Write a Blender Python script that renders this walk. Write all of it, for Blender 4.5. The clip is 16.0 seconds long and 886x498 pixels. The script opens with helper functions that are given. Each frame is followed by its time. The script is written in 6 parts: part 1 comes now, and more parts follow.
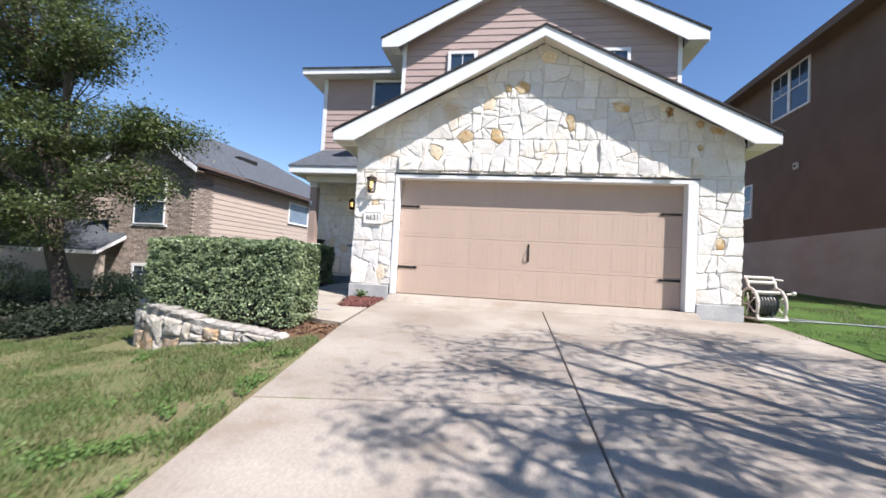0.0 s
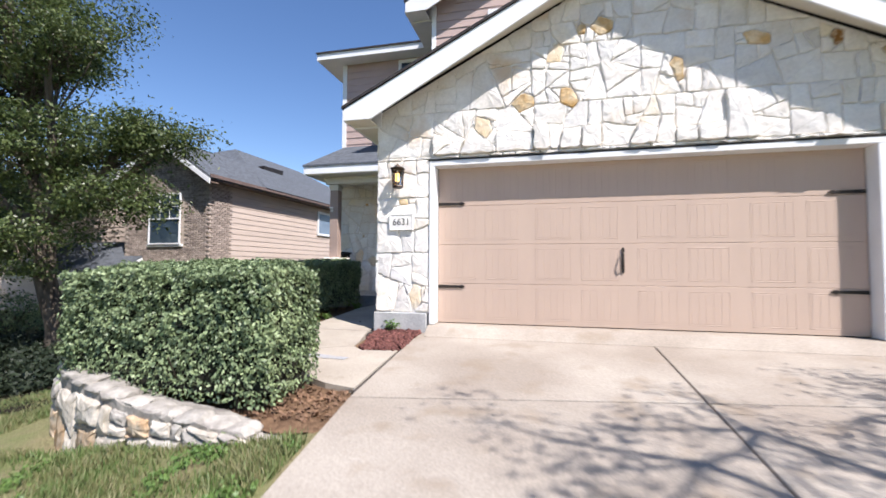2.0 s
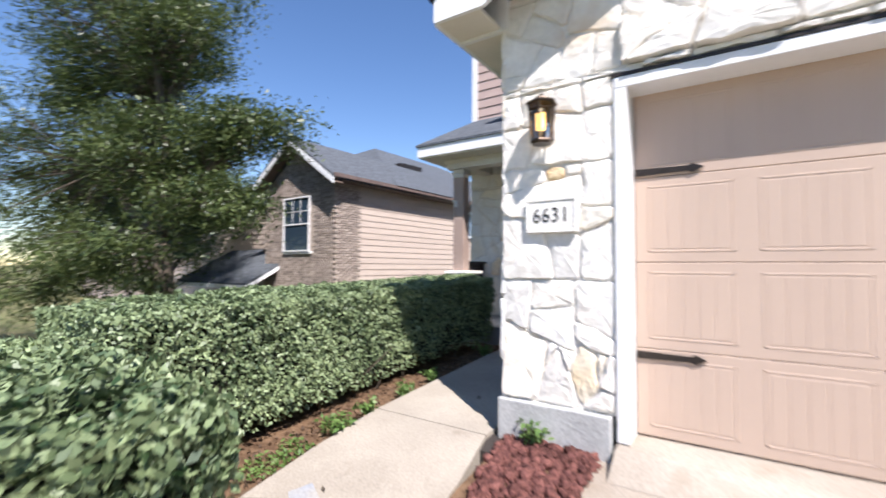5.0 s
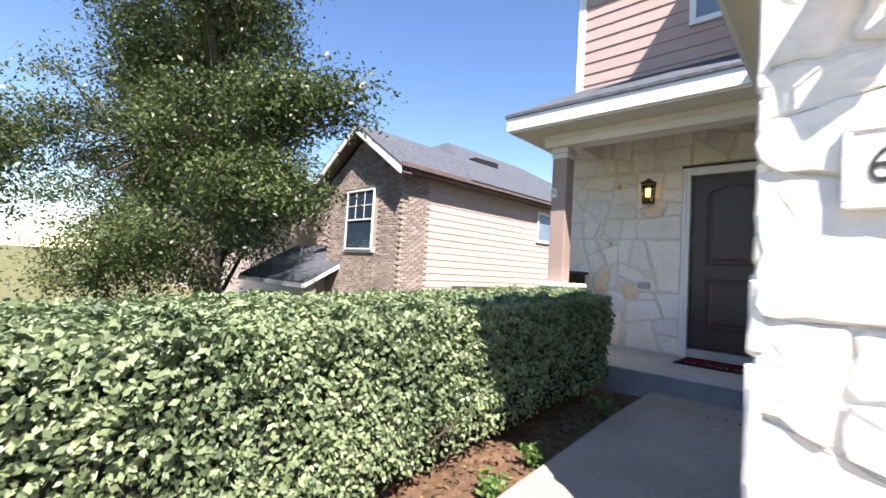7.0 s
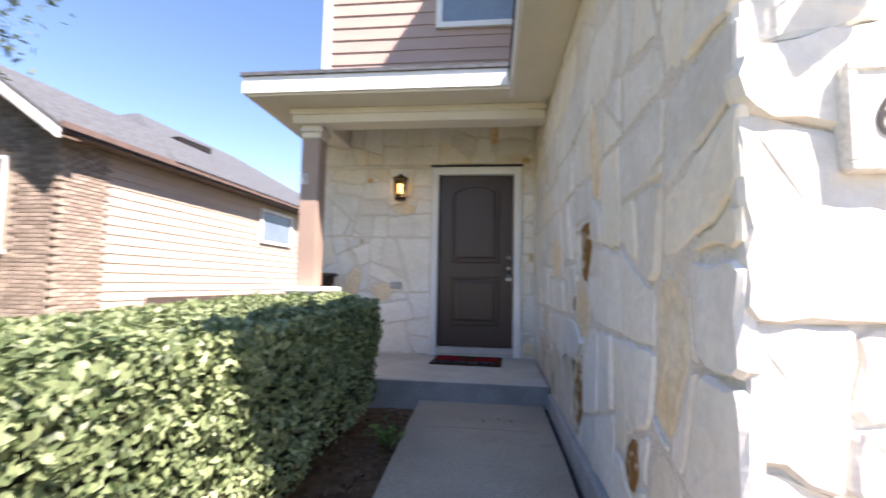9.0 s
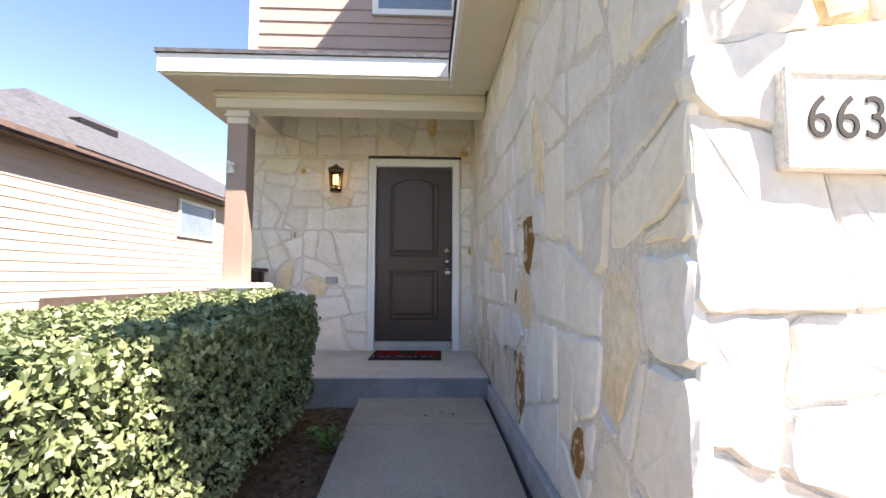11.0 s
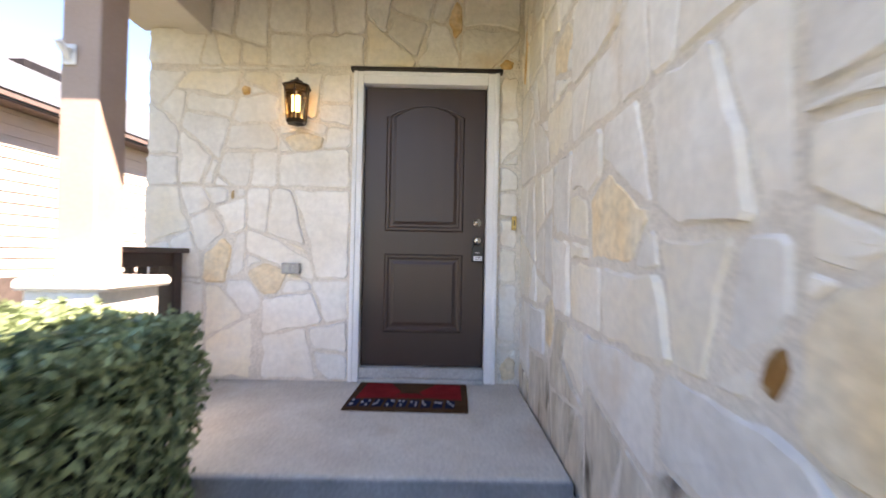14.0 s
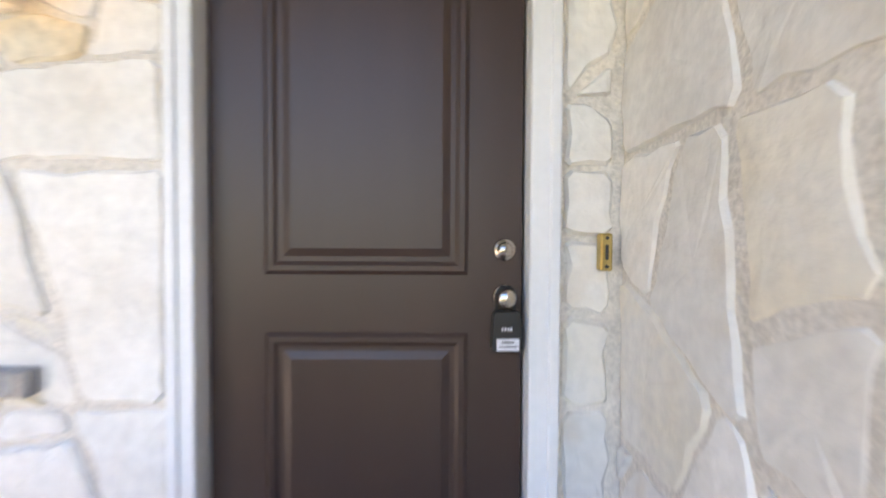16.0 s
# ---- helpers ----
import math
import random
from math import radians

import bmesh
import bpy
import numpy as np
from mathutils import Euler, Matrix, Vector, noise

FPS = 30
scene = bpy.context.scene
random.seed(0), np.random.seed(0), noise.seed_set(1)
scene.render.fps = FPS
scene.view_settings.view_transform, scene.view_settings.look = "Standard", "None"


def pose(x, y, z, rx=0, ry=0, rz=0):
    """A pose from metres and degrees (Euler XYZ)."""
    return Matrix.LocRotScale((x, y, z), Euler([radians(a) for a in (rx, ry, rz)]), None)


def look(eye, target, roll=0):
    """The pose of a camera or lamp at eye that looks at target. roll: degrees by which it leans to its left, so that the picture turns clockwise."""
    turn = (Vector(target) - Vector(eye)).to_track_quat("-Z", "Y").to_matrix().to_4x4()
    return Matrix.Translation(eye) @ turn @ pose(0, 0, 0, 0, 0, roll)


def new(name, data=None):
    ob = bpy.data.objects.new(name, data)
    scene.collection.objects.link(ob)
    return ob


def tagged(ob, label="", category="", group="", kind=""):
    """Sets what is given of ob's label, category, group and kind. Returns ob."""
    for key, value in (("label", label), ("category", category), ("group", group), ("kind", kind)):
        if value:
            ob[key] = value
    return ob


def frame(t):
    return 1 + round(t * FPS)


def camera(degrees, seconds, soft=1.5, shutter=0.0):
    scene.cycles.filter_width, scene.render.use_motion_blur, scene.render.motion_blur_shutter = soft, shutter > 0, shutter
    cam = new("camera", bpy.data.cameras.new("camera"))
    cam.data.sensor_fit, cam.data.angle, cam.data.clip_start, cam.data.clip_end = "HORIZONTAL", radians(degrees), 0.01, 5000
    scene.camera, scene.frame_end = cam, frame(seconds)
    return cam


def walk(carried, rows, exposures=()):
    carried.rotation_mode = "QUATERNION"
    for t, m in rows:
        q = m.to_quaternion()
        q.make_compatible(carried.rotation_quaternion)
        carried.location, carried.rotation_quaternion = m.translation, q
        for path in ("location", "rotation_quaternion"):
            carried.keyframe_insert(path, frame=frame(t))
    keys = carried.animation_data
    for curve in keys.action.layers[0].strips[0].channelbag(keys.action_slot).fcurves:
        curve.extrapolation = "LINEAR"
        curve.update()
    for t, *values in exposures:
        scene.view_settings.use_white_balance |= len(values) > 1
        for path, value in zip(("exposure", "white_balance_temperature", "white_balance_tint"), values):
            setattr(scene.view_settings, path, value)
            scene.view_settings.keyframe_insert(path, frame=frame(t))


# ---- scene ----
cam = camera(90.6, 16.0, 1.6, 0.6)
EXPOSURES = [(0, 0.88, 6400, 14), (2, 0.92, 6400, 15), (3.5, 1.01, 6400, 15), (5, 1.02, 6350, 15), (7.5, 1.66, 6800, 18), (8.5, 1.78, 7100, 20), (9.2, 1.96, 7350, 22), (11.5, 2.14, 7750, 22), (12.5, 2.36, 7950, 23), (13.5, 2.64, 8100, 24), (14.5, 3.06, 7800, 22), (16, 3.3, 7800, 22)]
PATH = [
    (0, (0.886, 0.031, 0.536), (0.586, 2.006, 0.614), 3.0),
    (0.5, (0.803, 0.568, 0.581), (0.516, 2.546, 0.642), 2.3),
    (1, (0.732, 1.121, 0.634), (0.429, 3.096, 0.719), 3.0),
    (1.5, (0.565, 1.638, 0.674), (0.101, 3.579, 0.808), 3.1),
    (2, (0.353, 2.114, 0.726), (-0.125, 4.054, 0.816), 0.3),
    (2.5, (0.17, 2.612, 0.778), (-0.518, 4.484, 0.926), 1.2),
    (3, (-0.05, 3.093, 0.788), (-0.82, 4.938, 0.836), 1.1),
    (3.5, (-0.193, 3.584, 0.836), (-0.918, 5.447, 0.865), -0.3),
    (4, (-0.306, 4.054, 0.926), (-1.177, 5.852, 1.015), 1.9),
    (4.5, (-0.455, 4.519, 0.975), (-1.4, 6.28, 1.052), 1.3),
    (5, (-0.609, 4.969, 1.019), (-1.724, 6.628, 1.099), 0.3),
    (5.2, (-0.684, 5.139, 1.06), (-1.929, 6.703, 1.122), 2.5),
    (6.2, (-1.3, 5.93, 1.05), (-2.62, 7.42, 1.13), 2.0),
    (7.3, (-1.941, 6.213, 1.013), (-3.287, 7.689, 1.118), 4.0),
    (7.5, (-2.068, 6.299, 1.012), (-3.256, 7.899, 1.179), 1.7),
    (8, (-2.24, 6.523, 1.008), (-3.116, 8.313, 1.176), 1.5),
    (8.5, (-2.364, 6.668, 0.997), (-2.985, 8.563, 1.153), 2.2),
    (9, (-2.455, 6.747, 1.001), (-2.683, 8.728, 1.163), 1.2),
    (9.2, (-2.491, 6.755, 0.996), (-2.581, 8.747, 1.15), 0.5),
    (11.3, (-2.519, 6.8, 1.016), (-2.447, 8.794, 1.145), 0.3),
    (11.5, (-2.572, 6.795, 1.029), (-2.56, 8.792, 1.145), 0.3),
    (12, (-2.604, 6.934, 1.01), (-2.612, 8.934, 1.023), 0.2),
    (12.5, (-2.554, 7.325, 1.041), (-2.554, 9.325, 1.074), 1.7),
    (13, (-2.553, 7.736, 1.021), (-2.58, 9.735, 1.058), 2.6),
    (13.5, (-2.593, 8.23, 1.031), (-2.535, 10.229, 0.999), -0.7),
    (14, (-2.538, 8.769, 1.093), (-2.529, 10.768, 1.123), 1.1),
    (14.5, (-2.560, 9.298, 1.179), (-2.522, 11.297, 1.221), 0.6),
    (15, (-2.536, 9.824, 1.203), (-2.483, 11.823, 1.205), 0.1),
    (15.5, (-2.609, 10.312, 1.340), (-2.561, 12.302, 1.180), 2.5),
    (16, (-2.465, 10.748, 1.371), (-2.441, 12.747, 1.320), 0.3),
]
walk(cam, [(t, look(eye, target, roll)) for t, eye, target, roll in PATH], EXPOSURES)

# ---- light ----
SUN_DIR = Vector((0.475, -0.34, 0.76)).normalized()
world = bpy.data.worlds.new("sky")
scene.world = world
world.use_nodes = True
wn = world.node_tree.nodes
sky = wn.new("ShaderNodeTexSky")
sky.sky_type = "NISHITA"
sky.sun_disc = False
sky.sun_elevation = math.asin(SUN_DIR.z)
sky.sun_rotation = math.atan2(SUN_DIR.x, SUN_DIR.y)
sky.air_density, sky.dust_density, sky.ozone_density = 1.0, 0.0, 1.6
wn["Background"].inputs["Strength"].default_value = 0.092
deep = wn.new("ShaderNodeHueSaturation")
deep.inputs["Hue"].default_value = 0.505
deep.inputs["Saturation"].default_value = 1.16
world.node_tree.links.new(sky.outputs[0], deep.inputs["Color"])
world.node_tree.links.new(deep.outputs[0], wn["Background"].inputs["Color"])
sun = new("sun", bpy.data.lights.new("sun", "SUN"))
sun.data.energy, sun.data.angle, sun.data.color = 4.6, radians(0.5), (1.0, 0.96, 0.91)
sun.matrix_world = look(SUN_DIR * 60, (0, 0, 0))


# ---- materials ----
def mat(name, col, col2=None, rough=0.7, scale=6.0, fine=60.0, bump=0.2, metal=0.0, rand=0.0, bump_scale=None, contrast=(0.35, 0.65),
        spec=0.5, stretch=(1, 1, 1), spots=None, island=False, emit=0.0, grain=0.13):
    """Two scales of colour noise, a bump, and a per-object tone shift."""
    m = bpy.data.materials.new(name)
    m.use_nodes = True
    nt = m.node_tree
    n, l = nt.nodes, nt.links
    b = n["Principled BSDF"]
    tc = n.new("ShaderNodeTexCoord")
    mp = n.new("ShaderNodeMapping")
    mp.inputs["Scale"].default_value = stretch
    l.new(tc.outputs["Object"], mp.inputs["Vector"])
    col2 = col2 or tuple(c * 0.75 for c in col)

    def noise_tex(sc, detail=4.0):
        t = n.new("ShaderNodeTexNoise")
        t.inputs["Scale"].default_value, t.inputs["Detail"].default_value = sc, detail
        l.new(mp.outputs[0], t.inputs["Vector"])
        return t

    big, small = noise_tex(scale), noise_tex(fine, 3.0)
    ramp = n.new("ShaderNodeValToRGB")
    ramp.color_ramp.elements[0].position, ramp.color_ramp.elements[1].position = contrast
    ramp.color_ramp.elements[0].color, ramp.color_ramp.elements[1].color = (*col2, 1), (*col, 1)
    l.new(big.outputs[0], ramp.inputs[0])
    mix = n.new("ShaderNodeMix")
    mix.data_type, mix.blend_type = "RGBA", "MULTIPLY"
    mix.inputs[0].default_value = 1.0
    gr = n.new("ShaderNodeMapRange")
    gr.inputs["From Min"].default_value, gr.inputs["From Max"].default_value = 0.3, 0.7
    gr.inputs["To Min"].default_value, gr.inputs["To Max"].default_value = 1 - grain * 1.2, 1 + grain * 0.8
    l.new(small.outputs[0], gr.inputs[0])
    l.new(ramp.outputs[0], mix.inputs[6])
    l.new(gr.outputs[0], mix.inputs[7])
    out = mix.outputs[2]
    if spots:
        colour, sc, lo, hi = spots
        st = noise_tex(sc, 5.0)
        sr = n.new("ShaderNodeMapRange")
        sr.inputs["From Min"].default_value, sr.inputs["From Max"].default_value = lo, hi
        l.new(st.outputs[0], sr.inputs[0])
        sm = n.new("ShaderNodeMix")
        sm.data_type = "RGBA"
        l.new(sr.outputs[0], sm.inputs[0])
        l.new(out, sm.inputs[6])
        sm.inputs[7].default_value = (*colour, 1)
        out = sm.outputs[2]
    if rand:
        src = n.new("ShaderNodeNewGeometry").outputs["Random Per Island"] if island else n.new("ShaderNodeObjectInfo").outputs["Random"]
        rr = n.new("ShaderNodeMapRange")
        rr.inputs["To Min"].default_value, rr.inputs["To Max"].default_value = 1 - rand, 1 + rand * 0.6
        l.new(src, rr.inputs[0])
        hv = n.new("ShaderNodeHueSaturation")
        l.new(rr.outputs[0], hv.inputs["Value"])
        l.new(out, hv.inputs["Color"])
        out = hv.outputs[0]
    l.new(out, b.inputs["Base Color"])
    b.inputs["Roughness"].default_value = rough
    b.inputs["Metallic"].default_value = metal
    b.inputs["Specular IOR Level"].default_value = spec
    if bump:
        bp = n.new("ShaderNodeBump")
        bp.inputs["Strength"].default_value, bp.inputs["Distance"].default_value = bump, 0.02
        bn = noise_tex(bump_scale or fine * 0.5, 6.0)
        l.new(bn.outputs[0], bp.inputs["Height"])
        l.new(bp.outputs[0], b.inputs["Normal"])
    if emit:
        b.inputs["Emission Color"].default_value = (*col, 1)
        b.inputs["Emission Strength"].default_value = emit
    return m


def leaf_mat(name, c1, c2, rough=0.45, trans=0.25):
    m = bpy.data.materials.new(name)
    m.use_nodes = True
    n, l = m.node_tree.nodes, m.node_tree.links
    b = n["Principled BSDF"]
    g = n.new("ShaderNodeNewGeometry")
    tc = n.new("ShaderNodeTexCoord")
    t = n.new("ShaderNodeTexNoise")
    t.inputs["Scale"].default_value = 2.5
    l.new(tc.outputs["Object"], t.inputs["Vector"])
    ad = n.new("ShaderNodeMath")
    ad.operation = "MULTIPLY_ADD"
    l.new(g.outputs["Random Per Island"], ad.inputs[0])
    ad.inputs[1].default_value = 0.7
    sb = n.new("ShaderNodeMath")
    sb.operation = "SUBTRACT"
    l.new(t.outputs[0], sb.inputs[0])
    sb.inputs[1].default_value = 0.35
    l.new(sb.outputs[0], ad.inputs[2])
    r = n.new("ShaderNodeValToRGB")
    r.color_ramp.elements[0].color, r.color_ramp.elements[1].color = (*c1, 1), (*c2, 1)
    l.new(ad.outputs[0], r.inputs[0])
    l.new(r.outputs[0], b.inputs["Base Color"])
    b.inputs["Roughness"].default_value = rough
    tr = n.new("ShaderNodeBsdfTranslucent")
    l.new(r.outputs[0], tr.inputs["Color"])
    mx = n.new("ShaderNodeMixShader")
    mx.inputs[0].default_value = trans
    l.new(b.outputs[0], mx.inputs[1])
    l.new(tr.outputs[0], mx.inputs[2])
    l.new(mx.outputs[0], n["Material Output"].inputs["Surface"])
    return m


def glass_mat(name, tint):
    """Dark window glass: a mirror-smooth coat over a dim interior."""
    m = bpy.data.materials.new(name)
    m.use_nodes = True
    b = m.node_tree.nodes["Principled BSDF"]
    b.inputs["Base Color"].default_value = (*tint, 1)
    b.inputs["Roughness"].default_value = 0.04
    b.inputs["Specular IOR Level"].default_value = 0.9
    return m


M_STONE = mat("limestone", (0.82, 0.795, 0.75), (0.76, 0.715, 0.645), 0.9, 3.0, 26.0, 0.85, rand=0.10, bump_scale=7.0, grain=0.06, spec=0.2,
              spots=((0.66, 0.52, 0.37), 1.7, 0.61, 0.78))
M_STONE_GREY = mat("grey_limestone", (0.79, 0.77, 0.73), (0.70, 0.67, 0.625), 0.9, 5.0, 34.0, 0.6, rand=0.10, bump_scale=9.0, grain=0.06, spec=0.2)
M_STONE_CREAM = mat("cream_limestone", (0.79, 0.715, 0.585), (0.80, 0.76, 0.69), 0.9, 3.5, 28.0, 0.8, rand=0.08, bump_scale=8.0, grain=0.06, spec=0.2)
M_STONE_GRIMY = mat("stained_limestone", (0.74, 0.69, 0.60), (0.55, 0.48, 0.38), 0.9, 5.0, 30.0, 0.6, rand=0.1, bump_scale=9.0, spec=0.2, stretch=(1, 1, 0.35), spots=((0.13, 0.10, 0.075), 7.0, 0.56, 0.70))
M_STONE_PALE = mat("pale_gold_limestone", (0.80, 0.63, 0.41), (0.80, 0.72, 0.58), 0.9, 4.0, 30.0, 0.6, rand=0.1, bump_scale=10.0, spec=0.2)
M_STONE_GOLD = mat("ochre_limestone", (0.57, 0.35, 0.14), (0.75, 0.62, 0.42), 0.9, 7.0, 30.0, 0.8, rand=0.2, bump_scale=14.0, spec=0.2)
M_STONE_BROWN = mat("brown_limestone", (0.27, 0.135, 0.045), (0.64, 0.52, 0.38), 0.9, 14.0, 40.0, 0.8, rand=0.1, bump_scale=14.0, spec=0.2, contrast=(0.42, 0.50))
M_MORTAR = mat("mortar", (0.74, 0.685, 0.61), (0.67, 0.61, 0.53), 0.95, 8.0, 90.0, 0.4, spec=0.15)
M_MORTAR_PALE = mat("pale_mortar", (0.79, 0.755, 0.70), (0.72, 0.68, 0.615), 0.95, 8.0, 90.0, 0.4, spec=0.15)
M_SIDING = mat("taupe_siding", (0.45, 0.335, 0.30), (0.42, 0.31, 0.275), 0.75, 2.0, 40.0, 0.08, grain=0.04, rand=0.04, stretch=(1, 1, 4))
M_SIDING_N = mat("beige_siding", (0.54, 0.445, 0.38), (0.50, 0.41, 0.35), 0.75, 2.0, 40.0, 0.08, grain=0.04, rand=0.04, stretch=(1, 1, 4))
M_TRIM = mat("white_trim", (0.80, 0.80, 0.80), (0.74, 0.74, 0.74), 0.5, 3.0, 40.0, 0.03, grain=0.02)
M_CREAM = mat("cream_soffit", (0.70, 0.655, 0.575), (0.66, 0.61, 0.53), 0.7, 2.0, 30.0, 0.03, grain=0.02)
M_SHINGLE = mat("grey_shingle", (0.118, 0.130, 0.148), (0.075, 0.082, 0.092), 0.95, 9.0, 70.0, 0.6, bump_scale=30.0, spec=0.2)
M_SHINGLE_DARK = mat("dark_shingle_edge", (0.06, 0.055, 0.055), (0.035, 0.03, 0.03), 0.95, 9.0, 70.0, 0.5, spec=0.2)
M_GARAGE = mat("garage_door_paint", (0.51, 0.385, 0.305), (0.485, 0.365, 0.29), 0.5, 1.5, 160.0, 0.06, grain=0.03, stretch=(3, 3, 0.6))
M_CONCRETE = mat("concrete", (0.40, 0.355, 0.30), (0.30, 0.255, 0.21), 0.9, 0.9, 55.0, 0.15, rand=0.05, spec=0.25, spots=((0.25, 0.195, 0.14), 2.6, 0.55, 0.82))
M_WALK = mat("walk_concrete", (0.43, 0.38, 0.315), (0.35, 0.305, 0.25), 0.9, 1.4, 70.0, 0.15, rand=0.04, spec=0.25, spots=((0.24, 0.20, 0.155), 5.0, 0.64, 0.85))
M_STEP = mat("bluish_concrete", (0.31, 0.31, 0.32), (0.22, 0.225, 0.235), 0.85, 4.0, 60.0, 0.2, spec=0.25)
M_PLINTH = mat("grey_foundation", (0.47, 0.47, 0.46), (0.38, 0.38, 0.375), 0.9, 5.0, 60.0, 0.25, spec=0.2)
M_PORCH = mat("porch_concrete", (0.60, 0.57, 0.52), (0.50, 0.46, 0.41), 0.85, 3.0, 60.0, 0.15, spec=0.3, spots=((0.38, 0.30, 0.22), 2.0, 0.6, 0.85))
M_JOINT = mat("dark_joint", (0.045, 0.035, 0.03), None, 0.95, 8.0, 60.0, 0.2)
M_DOOR = mat("brown_door_paint", (0.052, 0.030, 0.024), (0.046, 0.026, 0.021), 0.38, 1.2, 140.0, 0.04, grain=0.03, stretch=(4, 4, 0.5), spec=0.42)
M_IRON = mat("black_iron", (0.022, 0.017, 0.015), (0.04, 0.03, 0.024), 0.45, 12.0, 90.0, 0.15, metal=0.4)
M_BRONZE = mat("dark_bronze", (0.035, 0.022, 0.015), (0.055, 0.034, 0.02), 0.4, 14.0, 90.0, 0.1, metal=0.6)
M_NICKEL = mat("satin_nickel", (0.62, 0.58, 0.52), (0.55, 0.51, 0.45), 0.25, 20.0, 200.0, 0.0, metal=1.0)
M_BRASS = mat("brass", (0.62, 0.46, 0.18), (0.5, 0.36, 0.13), 0.35, 20.0, 200.0, 0.05, metal=0.9)
M_BLACK = mat("black_plastic", (0.012, 0.012, 0.013), (0.018, 0.018, 0.018), 0.4, 20.0, 200.0, 0.0)
M_LABEL = mat("white_label", (0.75, 0.75, 0.78), (0.7, 0.7, 0.74), 0.5, 20.0, 200.0, 0.0)
M_PLAQUE = mat("plaque_stone", (0.80, 0.78, 0.74), (0.74, 0.71, 0.66), 0.7, 10.0, 80.0, 0.1)
M_INK = mat("black_numerals", (0.02, 0.02, 0.02), (0.03, 0.03, 0.03), 0.6, 20.0, 200.0, 0.0)
M_POST = mat("tan_post_paint", (0.36, 0.265, 0.22), (0.33, 0.24, 0.20), 0.65, 3.0, 60.0, 0.06, grain=0.04)
M_RAIL = mat("dark_stained_wood", (0.045, 0.024, 0.018), (0.03, 0.016, 0.012), 0.5, 4.0, 60.0, 0.25, stretch=(1, 1, 5))
M_BRICK = mat("brown_brick", (0.46, 0.38, 0.325), (0.27, 0.22, 0.19), 0.9, 9.0, 60.0, 0.4, rand=0.32, island=True, spec=0.2)
M_BRICK_ONE = mat("brown_brick_single", (0.46, 0.38, 0.325), (0.27, 0.22, 0.19), 0.9, 9.0, 60.0, 0.4, rand=0.32, spec=0.2)
M_BRICK_MORTAR = mat("brick_mortar", (0.50, 0.42, 0.35), (0.42, 0.35, 0.29), 0.95, 12.0, 90.0, 0.3)
M_STUCCO_D = mat("dark_brown_stucco", (0.15, 0.108, 0.085), (0.13, 0.093, 0.073), 0.9, 1.2, 60.0, 0.2, grain=0.05, spec=0.2)
M_FOUND = mat("foundation_render", (0.36, 0.32, 0.295), (0.31, 0.26, 0.23), 0.9, 0.9, 50.0, 0.2, stretch=(1, 1, 2))
M_GLASS = glass_mat("window_glass", (0.03, 0.05, 0.075))
# pane with the sky's blue reflection painted into its base colour
M_SKY_PANE = mat("sky_tinted_pane", (0.20, 0.27, 0.36), (0.17, 0.23, 0.31), 0.25, 3.0, 50.0, 0.0)
M_LEAF_HEDGE = leaf_mat("hedge_leaf", (0.022, 0.052, 0.016), (0.35, 0.43, 0.22), 0.5, 0.12)
M_LEAF_TREE = leaf_mat("oak_leaf", (0.018, 0.040, 0.010), (0.16, 0.20, 0.065), 0.42, 0.34)
M_GRASS = leaf_mat("grass_blade", (0.075, 0.17, 0.032), (0.27, 0.235, 0.12), 0.6, 0.3)
M_WEED = leaf_mat("weed_leaf", (0.08, 0.16, 0.035), (0.19, 0.29, 0.08), 0.5, 0.3)
M_TWIG = mat("hedge_twig", (0.11, 0.085, 0.06), (0.06, 0.045, 0.03), 0.9, 10.0, 80.0, 0.3)
# shade between the hedge leaves, painted as a near-black core colour
M_HEDGE_SHADE = mat("hedge_inner_shade", (0.022, 0.022, 0.012), (0.012, 0.012, 0.007), 0.95, 9.0, 60.0, 0.6)
M_BARK = mat("bark", (0.12, 0.095, 0.07), (0.06, 0.046, 0.034), 0.95, 9.0, 50.0, 0.8, stretch=(1, 1, 0.3))
M_LAWN = mat("lawn_soil", (0.14, 0.165, 0.065), (0.22, 0.185, 0.105), 0.95, 2.6, 60.0, 0.8, contrast=(0.3, 0.7), spec=0.1, grain=0.3)
M_LAWN_R = mat("green_lawn", (0.085, 0.145, 0.035), (0.06, 0.105, 0.027), 0.95, 1.5, 60.0, 0.6, spec=0.1)
# base colour darkened to stand in for the oak's shade on the ground
M_OAK_SHADE = mat("leaf_litter", (0.026, 0.021, 0.014), (0.014, 0.012, 0.008), 0.95, 6.0, 50.0, 0.8, spec=0.1)
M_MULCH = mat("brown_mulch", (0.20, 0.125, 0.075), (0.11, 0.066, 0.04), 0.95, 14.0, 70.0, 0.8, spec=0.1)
M_LAVA = mat("red_lava_rock", (0.20, 0.085, 0.07), (0.10, 0.042, 0.038), 0.9, 30.0, 120.0, 0.5, rand=0.4, island=True, spec=0.15)
M_RUBBLE = mat("retaining_stone", (0.44, 0.41, 0.365), (0.28, 0.255, 0.225), 0.9, 6.0, 30.0, 0.8, rand=0.22, bump_scale=14.0, spec=0.2)
M_RUBBLE_PALE = mat("pale_retaining_stone", (0.58, 0.53, 0.46), (0.43, 0.38, 0.31), 0.9, 6.0, 30.0, 0.8, rand=0.15, bump_scale=14.0, spec=0.2)
M_RUBBLE_GOLD = mat("tan_retaining_stone", (0.52, 0.34, 0.19), (0.50, 0.42, 0.32), 0.9, 7.0, 30.0, 0.8, rand=0.2, bump_scale=14.0, spec=0.2)
